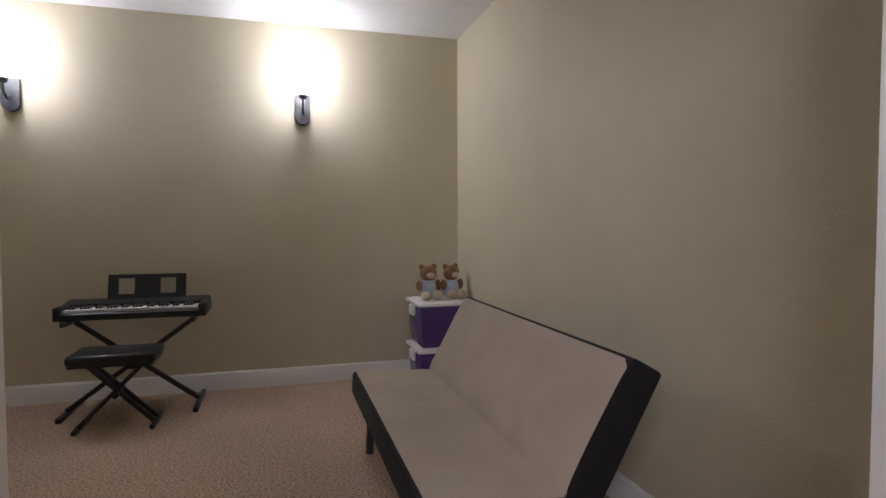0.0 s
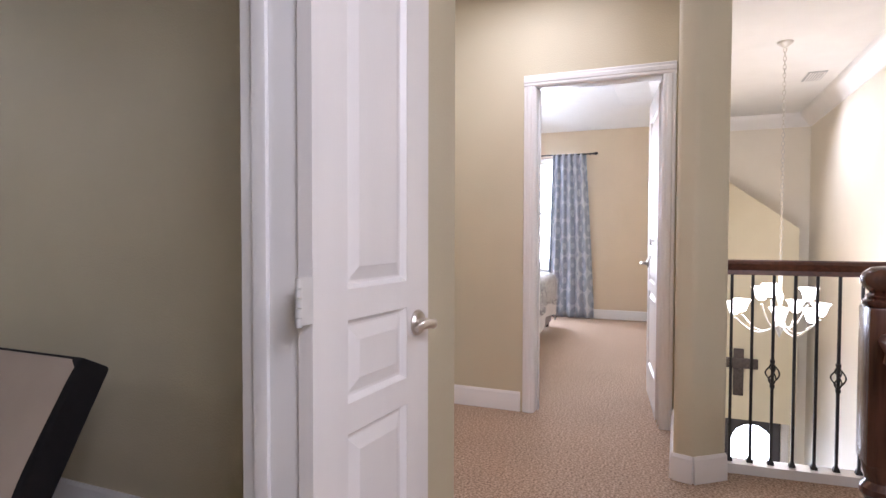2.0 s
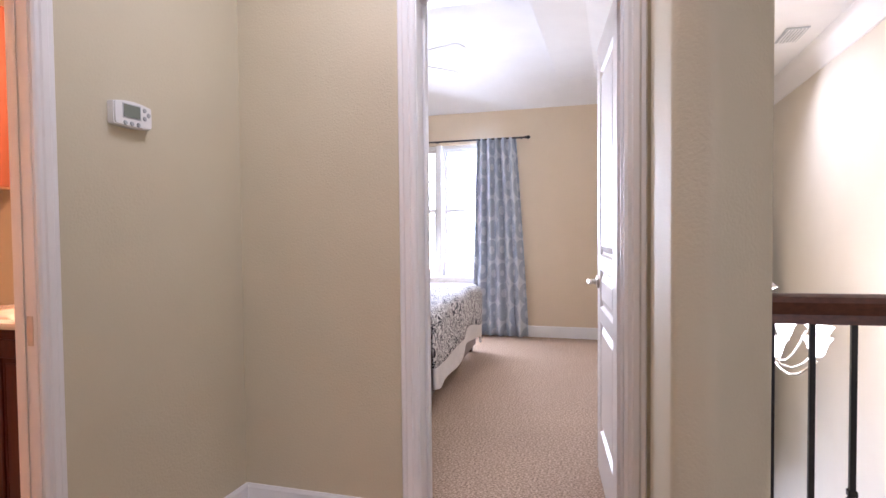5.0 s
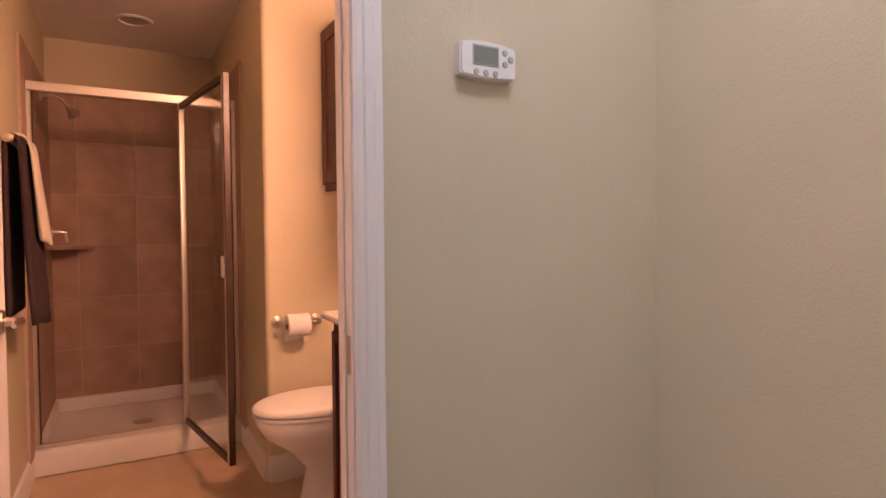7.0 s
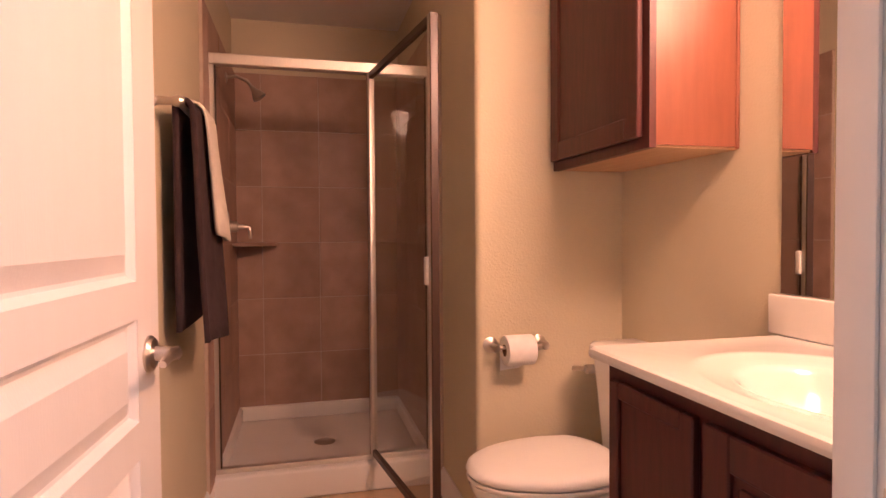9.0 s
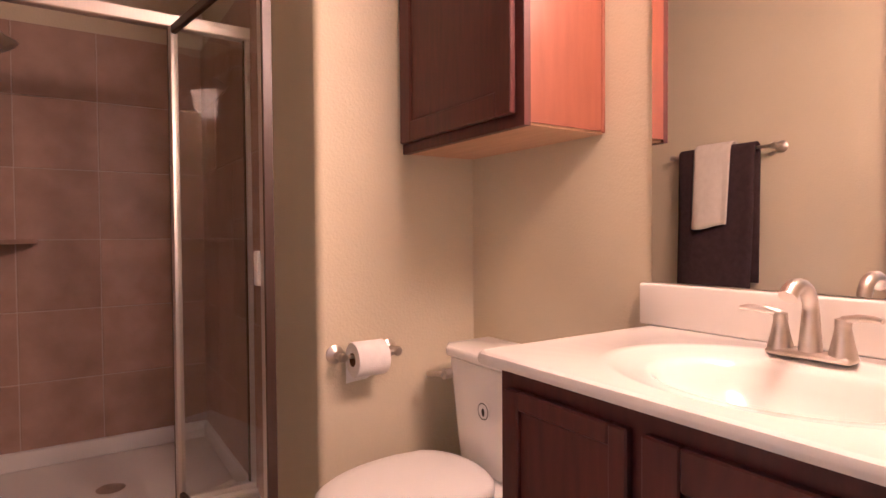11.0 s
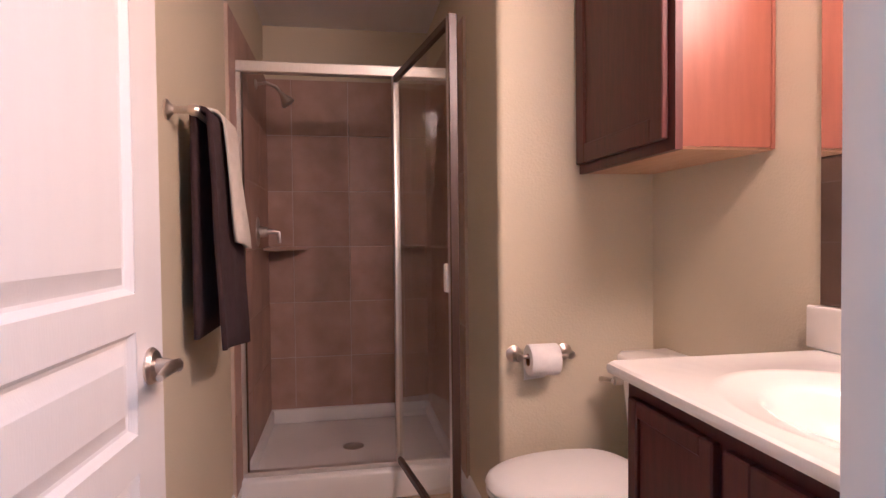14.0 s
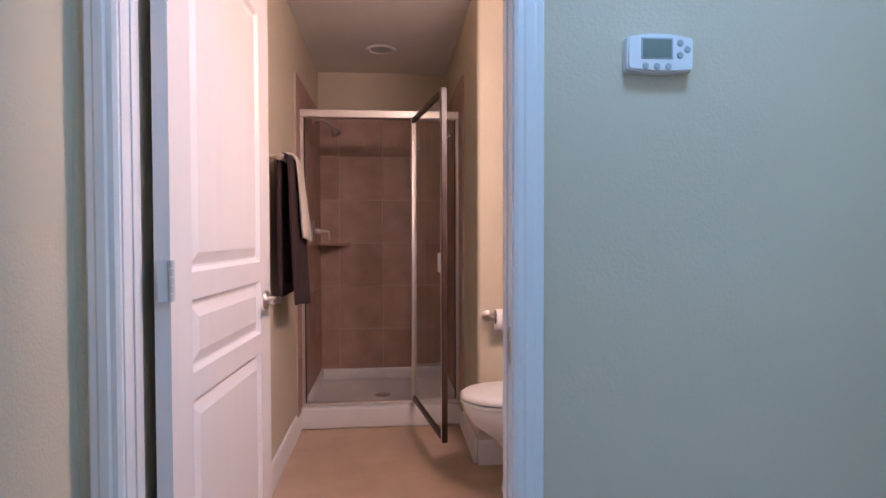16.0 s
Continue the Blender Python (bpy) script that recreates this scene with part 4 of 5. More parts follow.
    lathe(bm, [(0, -0.003), (0.07, -0.003), (0.07, 0.0)], pose(2.17, 4.15, 2.383), 24)
    part("lens", bm, GREYBTN, d)


shower()


# ---- game room ----
def sconce(x):
    y, z = 4.346, 1.81
    s = thing("wall_sconce", (x, y, z), "lit wall sconce with dark metal backplate", "wall sconce", "sconces on the wall")
    bm = B()
    pts = [(-0.05, 0.20), (-0.05, 0.05)] + [(-0.05 * math.cos(a), 0.05 - 0.05 * math.sin(a)) for a in (0.4, 0.8, 1.2, 1.57, 1.94, 2.34, 2.74)] + [(0.05, 0.05), (0.05, 0.20)]
    prism(bm, [(a, b) for a, b in pts], 0, 0.022, pose(x, y - 0.001, z + 0.01, 90))
    part("backplate", bm, SILVER_DARK, s, "dark pewter backplate")
    bm = B()
    tube(bm, [(x, y - 0.02, z + 0.10), (x, y - 0.07, z + 0.08), (x, y - 0.115, z + 0.11), (x, y - 0.12, z + 0.17)], 0.008)
    lathe(bm, [(0, 0), (0.022, 0.0), (0.03, 0.02), (0.02, 0.035), (0, 0.035)], pose(x, y - 0.12, z + 0.165), 20)
    part("arm", bm, SILVER_DARK, s)
    bm = B()
    lathe(bm, [(0.028, 0.0), (0.045, 0.03), (0.055, 0.08), (0.075, 0.13), (0.073, 0.13), (0.052, 0.08), (0.042, 0.03), (0.026, 0.003)], pose(x, y - 0.12, z + 0.20), 24)
    g = part("shade", bm, BULBGLASS, s, "glowing frosted glass shade")
    g.visible_shadow = False


SILVER_DARK = material("dark pewter", (0.16, 0.16, 0.165), (0.10, 0.10, 0.105), 0.45, 20, metal=0.6)
sconce(0.277)
sconce(-1.455)


def keyboard():
    x0, x1, y0, y1, zb = -1.14, -0.325, 3.93, 4.235, 0.575
    s = thing("keyboard_stand", (-0.75, 4.08, 0), "black folding X keyboard stand", "keyboard stand")
    for y, k in ((4.03, 1), (4.09, -1)):
        bm = B()
        a, b = ((-1.11, 0.03), (-0.40, zb - 0.02)) if k > 0 else ((-0.39, 0.03), (-1.08, zb - 0.02))
        bar(bm, (a[0], y, a[1]), (b[0], y, b[1]), 0.028, 0.028, 0.004)
        part("cross_tube", bm, BLACK, s)
        bm = B()
        bar(bm, (a[0], 3.88, 0.016), (a[0], 4.30, 0.016), 0.03, 0.03, 0.006)
        part("foot_bar", bm, BLACK, s)
        bm = B()
        bar(bm, (b[0], 3.90, zb - 0.016), (b[0], 4.22, zb - 0.016), 0.03, 0.03, 0.006)
        part("support_bar", bm, BLACK, s)
    bm = B()
    rod(bm, (-0.75, 4.0, 0.295), (-0.75, 4.12, 0.295), 0.035, seg=20)
    part("pivot", bm, BLACK, s)
    k = thing("electric_keyboard", (-0.725, 4.08, zb), "black electric keyboard with music rest", "keyboard")
    bm = B()
    prof = [(y0, 0.0), (y1, 0.0), (y1, 0.085), (y1 - 0.02, 0.095), (y0 + 0.16, 0.075), (y0 + 0.155, 0.045), (y0 + 0.012, 0.045), (y0, 0.035)]
    lo_ = [bm.verts.new((x0 + 0.006, y, zb + z)) for y, z in prof]
    hi_ = [bm.verts.new((x1 - 0.006, y, zb + z)) for y, z in prof]
    n = len(prof)
    bm.faces.new(lo_)
    bm.faces.new(hi_[::-1])
    for i in range(n):
        bm.faces.new((lo_[i], lo_[(i + 1) % n], hi_[(i + 1) % n], hi_[i]))
    box(bm, x0, x0 + 0.045, y0, y1, zb + 0.001, zb + 0.078, 0.01, 2)
    box(bm, x1 - 0.045, x1, y0, y1, zb + 0.001, zb + 0.078, 0.01, 2)
    part("body", bm, BLACK, k)
    kw = (x1 - x0 - 0.1) / 36
    bm = B()
    box(bm, 0.0006, kw - 0.0006, 0, 0.138, 0, 0.014, 0.001, 1)
    me = None
    for i in range(36):
        if me is None:
            bm.transform(Matrix.Translation((x0 + 0.05 + 0.725, y0 + 0.014 - 4.08, 0.046)))
            ob = mesh_ob("white_key", bm, KEYWHITE, 0)
            me = ob.data
        else:
            ob = new("white_key", me)
        ob.parent = k
        ob.location = (i * kw, 0, 0)
    bm = B()
    box(bm, -0.006, 0.006, 0, 0.088, 0, 0.012, 0.001, 1)
    bm.transform(Matrix.Translation((x0 + 0.05 + 0.725, y0 + 0.064 - 4.08, 0.059)))
    ob = mesh_ob("black_key", bm, BLACK, 0)
    me, first = ob.data, True
    for i in range(1, 36):
        if i % 7 in (0, 3):
            continue
        if not first:
            ob = new("black_key", me)
        first = False
        ob.parent = k
        ob.location = (i * kw, 0, 0)
    rest = thing("music_rest", (-0.70, 4.20, zb + 0.09), "black plastic music rest with two cut-outs", "music rest")
    m = pose(-0.70, 4.205, zb + 0.088, -14)
    bm = B()
    for q in ((-0.225, -0.165, 0, 0.155), (0.165, 0.225, 0, 0.155), (-0.075, 0.075, 0, 0.155), (-0.165, -0.075, 0, 0.03), (-0.165, -0.075, 0.13, 0.155), (0.075, 0.165, 0, 0.03), (0.075, 0.165, 0.13, 0.155)):
        box(bm, q[0], q[1], -0.004, 0.004, q[2], q[3], 0, 1, m)
    part("board", bm, BLACK, rest)
    bm = B()
    box(bm, -0.225, 0.225, -0.018, 0.004, -0.004, 0.006, 0.002, 1, m)
    part("ledge", bm, BLACK, rest)


keyboard()


def bench():
    b = thing("keyboard_bench", (-0.77, 3.78, 0), "black padded folding X bench", "bench")
    bm = B()
    box(bm, -0.99, -0.555, 3.62, 3.92, 0.375, 0.43, 0.018, 3)
    part("seat_pad", bm, VINYL_BLACK, b)
    bm = B()
    box(bm, -0.98, -0.565, 3.63, 3.91, 0.363, 0.377)
    part("seat_board", bm, BLACK, b)
    for y, k in ((3.70, 1), (3.84, 1), (3.73, -1), (3.81, -1)):
        bm = B()
        a, c = (-0.96, -0.62) if k > 0 else (-0.58, -0.92)
        bar(bm, (a, y, 0.02), (c, y, 0.365), 0.024, 0.024, 0.003)
        part("leg", bm, BLACK, b)
    for x in (-0.96, -0.58):
        bm = B()
        bar(bm, (x, 3.64, 0.014), (x, 3.92, 0.014), 0.026, 0.026, 0.006)
        part("foot_bar", bm, BLACK, b)
    bm = B()
    rod(bm, (-0.77, 3.69, 0.192), (-0.77, 3.85, 0.192), 0.02)
    part("pivot", bm, BLACK, b)


bench()


def futon():
    y0, y1 = 1.60, 3.10
    f = thing("futon_sofa", (0.85, 2.35, 0), "tan suede click-clack futon with black sides", "futon")
    seat_m = pose(0.93, 0, 0.375, 0, 3, 0)
    # cushions are wide slabs, piped, with buttons pressed in
    def slab(name, m, length, thick, mat_top, ext=0.0):
        bm = B()
        nx, ny = 14, 34
        top = []
        for i in range(nx + 1):
            row = []
            for j in range(ny + 1):
                u, v = i / nx, j / ny
                x = ext - (length + ext) * (0.025 + 0.95 * u)
                y = y0 + 0.010 + (y1 - y0 - 0.020) * v
                edge = min(u, 1 - u) * length
                ey = min(v, 1 - v) * (y1 - y0)
                z = -0.012 * math.exp(-edge / 0.02) - 0.012 * math.exp(-ey / 0.02)
                for bu, bv in ((0.55, 0.27), (0.55, 0.62)):
                    d = math.hypot((u - bu) * length, (v - bv) * (y1 - y0))
                    z -= 0.009 * math.exp(-(d / 0.035) ** 2) + 0.003 * math.exp(-(d / 0.12) ** 2)
                z += 0.002 * math.sin(5 * u + 3 * v)
                row.append(bm.verts.new((x, y, z)))
            top.append(row)
        for a, b in zip(top, top[1:]):
            for j in range(ny):
                bm.faces.new((a[j], a[j + 1], b[j + 1], b[j]))
        bm.transform(m)
        c = part(name, bm, mat_top, f, smooth=1.2)
        bm = B()
        box(bm, -length, ext, y0 - 0.004, y1 + 0.004, -thick, -0.019, 0.014, 3, m)
        part(name.split("_")[0] + "_base", bm, BLACKCLOTH, f, "black fabric side")
        return c
    slab("seat_cushion", seat_m, 0.475, 0.13, SUEDE)
    back_m = Matrix.Translation((0.862, 0, 0.425)) @ Matrix.Rotation(radians(119), 4, 'Y') @ Matrix.Diagonal((1, 1, -1, 1))
    slab("back_cushion", back_m, 0.375, 0.13, SUEDE, 0.075)
    for y in (y0 + 0.12, y1 - 0.12):
        bm = B()
        tube(bm, [(0.56, y, 0.26), (0.53, y, 0.20), (0.52, y, 0.0)], 0.02, 12)
        part("front_leg", bm, BLACK, f)
        bm = B()
        tube(bm, [(1.0, y - 0.1, 0.25), (1.12, y - 0.1, 0.24), (1.17, y - 0.1, 0.2), (1.19, y - 0.1, 0.0)], 0.02, 12)
        part("rear_leg", bm, BLACK, f)
    bm = B()
    bar(bm, (0.6, y0 + 0.05, 0.235), (0.6, y1 - 0.05, 0.235), 0.03, 0.03, 0.004)
    bar(bm, (1.0, y0 + 0.0, 0.235), (1.0, y1 - 0.05, 0.235), 0.03, 0.03, 0.004)
    part("frame", bm, BLACK, f)


futon()


def storage_bin(z, tall):
    x, y = 1.19, 4.10
    s = thing("storage_bin", (x, y, z), "purple plastic storage bin with white lid", "storage bin", "stacked bins")
    bm = B()
    bmesh.ops.create_cone(bm, cap_ends=True, segments=4, radius1=0.235, radius2=0.262, depth=tall, matrix=pose(x, y, z + tall / 2 + 0.001, 0, 0, 45))
    bmesh.ops.bevel(bm, geom=bm.edges[:], offset=0.015, segments=2, affect='EDGES', profile=0.5)
    part("tub", bm, PURPLE, s)
    bm = B()
    box(bm, x - 0.20, x + 0.20, y - 0.20, y + 0.20, z + tall, z + tall + 0.024, 0.008, 2)
    box(bm, x - 0.175, x + 0.175, y - 0.175, y + 0.175, z + tall + 0.02, z + tall + 0.03, 0.004, 1)
    part("lid", bm, PLASTIC, s, "white snap-on lid")
    bm = B()
    box(bm, x - 0.208, x - 0.186, y - 0.06, y + 0.06, z + tall - 0.075, z + tall - 0.004, 0.006, 2)
    part("latch", bm, PLASTIC, s)


storage_bin(0.0, 0.255)
storage_bin(0.286, 0.285)


def teddy(x, y, turn):
    z = 0.601
    bm = B()
    m = pose(x, y, z, 0, 0, turn)

    def ball(p, r, sx=1, sy=1, sz=1):
        bmesh.ops.create_uvsphere(bm, u_segments=16, v_segments=10, radius=r, matrix=m @ Matrix.Translation(p) @ Matrix.Diagonal((sx, sy, sz, 1)))
    n0 = 0
    ball((0, 0, 0.075), 0.062, 1, 0.9, 1.2)
    cut = [len(bm.faces)]
    ball((0, -0.012, 0.182), 0.058, 1.05, 0.95, 0.95)
    for s in (-1, 1):
        ball((s * 0.046, 0.0, 0.228), 0.02, 1, 0.6, 1)
        ball((s * 0.07, -0.02, 0.10), 0.026, 0.9, 0.9, 1.5)
    cut.append(len(bm.faces))
    ball((0, -0.062, 0.170), 0.026, 1.1, 0.9, 0.8)
    for s in (-1, 1):
        ball((s * 0.042, -0.075, 0.033), 0.034, 0.95, 1.2, 0.95)
    cut.append(len(bm.faces))
    ob = mesh_ob("teddy_bear", bm, SHIRT, 1.2)
    for q in (FUR, CREAMFUR):
        ob.data.materials.append(q)
    for i, pl in enumerate(ob.data.polygons):
        pl.material_index = 0 if i < cut[0] else 1 if i < cut[1] else 2
    return tagged(ob, "small brown plush bear in a pale blue shirt", "teddy bear", "bears on the bin")


teddy(1.105, 4.09, 6)
teddy(1.275, 4.10, 18)


# ---- landing: newel, railings ----
def newel(x, y, ztop, label):
    n = thing("newel_post", (x, y, 0), label, "newel post", "newel posts")
    w = 0.046
    bm = B()
    box(bm, x - w, x + w, y - w, y + w, 0.585 + ztop - 1.05, ztop - 0.094, 0.006, 2)
    part("post_block", bm, OAK, n)
    bm = B()
    box(bm, x - w, x + w, y - w, y + w, 0.001, 0.30, 0.006, 2)
    part("base_block", bm, OAK, n)
    bm = B()
    z = ztop - 1.05
    lathe(bm, [(0.042, 0.30), (0.048, 0.32), (0.034, 0.345), (0.030, 0.40), (0.040, 0.46), (0.036, 0.50), (0.047, 0.515), (0.047, 0.53), (0.036, 0.545), (0.042, 0.565 + z), (0.046, 0.587 + z)], pose(x, y, 0), 24)
    part("turned_shaft", bm, OAK, n)
    bm = B()
    lathe(bm, [(0.046, -0.094), (0.050, -0.089), (0.050, -0.081), (0.041, -0.075), (0.044, -0.069), (0.036, -0.061), (0.042, -0.054), (0.053, -0.042), (0.055, -0.030), (0.050, -0.015), (0.036, -0.004), (0.018, -0.0005), (0, 0.0)], pose(x, y, ztop), 28)
    part("finial", bm, OAK, n, "glossy turned finial cap", 0.9)
    return n


RAILP = [(-0.030, 0.0), (-0.026, -0.012), (-0.016, -0.030), (-0.020, -0.052), (0.020, -0.052), (0.016, -0.030), (0.026, -0.012), (0.030, 0.0), (0.024, 0.012), (0.010, 0.018), (-0.010, 0.018), (-0.024, 0.012)]


def handrail(bm, p, q):
    p, q = Vector(p), Vector(q)
    d = (q - p).normalized()
    side = d.cross(Vector((0, 0, 1))).normalized()
    extrude_profile(bm, RAILP, p, q, side, side.cross(d))


def baluster(rail, x, y, z0, z1, basket, w=0.0125):
    bm = B()
    bar(bm, (x, y, z0), (x, y, z1), w, w)
    if basket:
        zc = z0 + (z1 - z0) * 0.48
        for k in range(4):
            pts = []
            for i in range(13):
                u = i / 12
                a = k * math.pi / 2 + u * 2.6
                r = 0.026 * math.sin(math.pi * u) + 0.003
                pts.append((x + r * math.cos(a), y + r * math.sin(a), zc - 0.05 + 0.1 * u))
            tube(bm, pts, 0.0035, 6)
        for zz in (zc - 0.058, zc + 0.058):
            box(bm, x - 0.010, x + 0.010, y - 0.010, y + 0.010, zz - 0.008, zz + 0.008, 0.002, 1)
    part("baluster", bm, IRON, rail)
    bm = B()
    lathe(bm, [(0.019, 0.0), (0.018, 0.010), (0.011, 0.022), (0.010, 0.026)], pose(x, y, z0 + 0.0, 0, 0, 45), 4)
    part("shoe", bm, IRON, rail)


def far_rail():
    a, b = Vector((2.885, -0.262)), Vector((3.0, SW + 0.002))
    r = thing("stair_railing", (2.92, -0.9, 0), "oak handrail on black iron balusters over the foyer", "railing", "railings")
    bm = B()
    handrail(bm, (*a, 0.985), (*b, 0.985))
    part("handrail", bm, OAK_RAIL, r)
    bm = B()
    d = (b - a).normalized()
    n = Vector((-d.y, d.x))
    prism(bm, [tuple(a - n * 0.045), tuple(b - n * 0.045), tuple(b + n * 0.045), tuple(a + n * 0.045)], 0.0, 0.045)
    part("kerb_board", bm, TRIM, r, "white painted base board")
    k, s = 0, 0.062
    while s < (b - a).length - 0.03:
        p = a + d * s
        baluster(r, p.x, p.y, 0.045, 0.936, k % 3 == 2)
        k += 1
        s += 0.088


far_rail()
newel(1.503, -0.545, 1.052, "dark oak newel post with round cap on carpet")


def near_rail():
    r = thing("landing_railing", (0.2, -0.55, 0), "dark oak landing handrail on iron balusters", "railing", "railings")
    bm = B()
    handrail(bm, (1.455, -0.545, 0.885), (-2.70, -0.575, 0.885))
    part("handrail", bm, OAK_RAIL, r)
    bm = B()
    box(bm, -2.71, 1.45, -0.605, -0.505, 0.0, 0.05, 0.004, 1)
    part("kerb_board", bm, TRIM, r, "white painted base board")
    for k in range(34):
        x = 1.36 - k * 0.115
        baluster(r, x, -0.547, 0.05, 0.84, k % 3 == 1, 0.016)


near_rail()


def stair_rail():
    r = thing("stair_handrail", (1.7, -0.7, 0), "reddish oak stair handrail rising to the landing", "railing", "railings")
    bm = B()
    handrail(bm, (1.545, -0.60, 0.835), (1.80, -0.86, 0.965))
    part("handrail", bm, OAK_RAIL, r)
    for u in (0.2, 0.42, 0.64, 0.86):
        baluster(r, 1.545 + 0.255 * u, -0.60 - 0.26 * u, 0.02, 0.79 + 0.13 * u, False)


stair_rail()
newel(1.84, -0.89, 1.06, "dark oak newel post at the stair head")


def chandelier():
    x, y, zc = 5.2, -0.85, 0.46
    c = thing("chandelier", (x, y, H), "silver chandelier with lit frosted bell shades", "chandelier")
    bm = B()
    lathe(bm, [(0, -0.045), (0.02, -0.04), (0.055, -0.015), (0.06, 0.0)], pose(x, y, H), 24)
    part("canopy", bm, SILVER, c)
    bm = B()
    z = 0.84
    k = 0
    while z < H - 0.06:
        m = pose(x, y, z + 0.022, 90, 0, 90 * (k % 2))
        pts = [m @ Vector((0.011 * math.cos(a), 0.022 * math.sin(a), 0)) for a in [i * math.pi / 5 for i in range(11)]]
        tube(bm, pts, 0.003, 5)
        z += 0.034
        k += 1
    part("chain", bm, SILVER, c)
    bm = B()
    lathe(bm, [(0, 0.38), (0.02, 0.37), (0.05, 0.345), (0.015, 0.33), (0.012, 0.2), (0.03, 0.15), (0.014, 0.10), (0.012, 0.0), (0.04, -0.05), (0.05, -0.09), (0.02, -0.13), (0.012, -0.16), (0, -0.175)], pose(x, y, zc), 20)
    part("stem", bm, SILVER, c)
    for i in range(9):
        up = i % 3 == 0
        a = 2 * math.pi * i / 9 + 0.2
        r = 0.20 if up else 0.33
        zz = zc + (0.16 if up else 0.02)
        ca, sa = math.cos(a), math.sin(a)
        bm = B()
        tube(bm, [(x + ca * r * u, y + sa * r * u, zc - 0.06 + (zz - zc) * u - 0.10 * math.sin(math.pi * min(1, u * 1.05))) for u in (0.08, 0.25, 0.45, 0.65, 0.82, 0.95, 1.0)], 0.007, 8)
        part("arm", bm, SILVER, c)
        bm = B()
        lathe(bm, [(0.018, 0.0), (0.035, 0.015), (0.045, 0.05), (0.055, 0.08), (0.075, 0.105), (0.072, 0.106), (0.05, 0.08), (0.03, 0.02), (0, 0.012)], pose(x + ca * r, y + sa * r, zz - 0.03), 18)
        g = part("bell_shade", bm, BULBGLASS, c, "glowing frosted glass bell shade")
        g.visible_shadow = False


chandelier()


def wall_cross():
    x = 7.998
    y, z = -0.80, -0.62
    c = thing("wall_cross", (x, y, z), "dark ornate decorative cross on the foyer wall", "wall cross")
    bm = B()
    box(bm, x - 0.03, x, y - 0.06, y + 0.06, z - 0.32, z + 0.28, 0.01, 2)
    part("upright", bm, GOLDLEAF, c)
    bm = B()
    box(bm, x - 0.034, x - 0.002, y - 0.22, y + 0.22, z + 0.03, z + 0.16, 0.01, 2)
    part("crossbar", bm, GOLDLEAF, c)


wall_cross()


def front_door():
    x = FX + 0.04
    d = tagged(new("door_front"), "dark front door with arched bright window", "door", kind="structure")
    bm = B()
    zt, yc, r = -1.30, -1.02, 0.25
    y0, y1 = -1.36, -0.62
    arch = [(yc + r * math.cos(a), -1.72 + 0.26 * math.sin(a)) for a in [math.pi * k / 12 for k in range(13)]]
    outer = [(y1, -2.85), (y1, zt), (y0, zt), (y0, -2.85)]
    vo = [bm.verts.new((x, y, z)) for y, z in outer]
    hole = [(yc + r, -2.5)] + arch + [(yc - r, -2.5)]
    vi = [bm.verts.new((x, y, z)) for y, z in hole]
    for a, b in ((vo, True), (vi, True)):
        for i in range(len(a)):
            bm.edges.new((a[i], a[(i + 1) % len(a)]))
    bmesh.ops.triangle_fill(bm, use_beauty=True, use_dissolve=False, edges=bm.edges[:])
    fs = bmesh.ops.extrude_face_region(bm, geom=bm.faces[:])
    bmesh.ops.translate(bm, verts=[v for v in fs["geom"] if isinstance(v, bmesh.types.BMVert)], vec=(0.045, 0, 0))
    part("leaf", bm, FRONTDOOR, d, smooth=0)
    bm = B()
    box(bm, x + 0.02, x + 0.026, yc - r - 0.02, yc + r + 0.02, -2.52, -1.44)
    g = part("pane", bm, GLASS, d)
    g.visible_shadow = False
    for k in range(3):
        bm = B()
        rod(bm, (x + 0.012, yc - 0.12 + 0.12 * k, -2.5), (x + 0.012, yc - 0.12 + 0.12 * k, -1.47), 0.007)
        part("scroll_bar", bm, IRON, d)


front_door()
bm = B()
for p, q, u in (((FX, -1.364, -2.85), (FX, -1.364, -1.30), (0, -1, 0)), ((FX, -0.616, -2.85), (FX, -0.616, -1.30), (0, 1, 0)), ((FX, -1.45, -1.296), (FX, -0.53, -1.296), (0, 0, 1))):
    extrude_profile(bm, CAS, p, q, (-1, 0, 0), u)
structure("trim_front_door", bm, TRIM, "white casing round the front door", "door casing", 0.4)
v = thing("ceiling_vent", (6.45, -1.28, H), "small rectangular ceiling air vent", "air vent")
bm = B()
box(bm, 6.27, 6.63, -1.36, -1.20, H - 0.008, H - 0.001, 0.002, 1)
part("frame", bm, GREYBTN, v)
for k in range(6):
    bm = B()
    box(bm, 6.29, 6.61, -1.345 + k * 0.023, -1.334 + k * 0.023, H - 0.014, H - 0.007)
    part("slat", bm, TRIM, v)


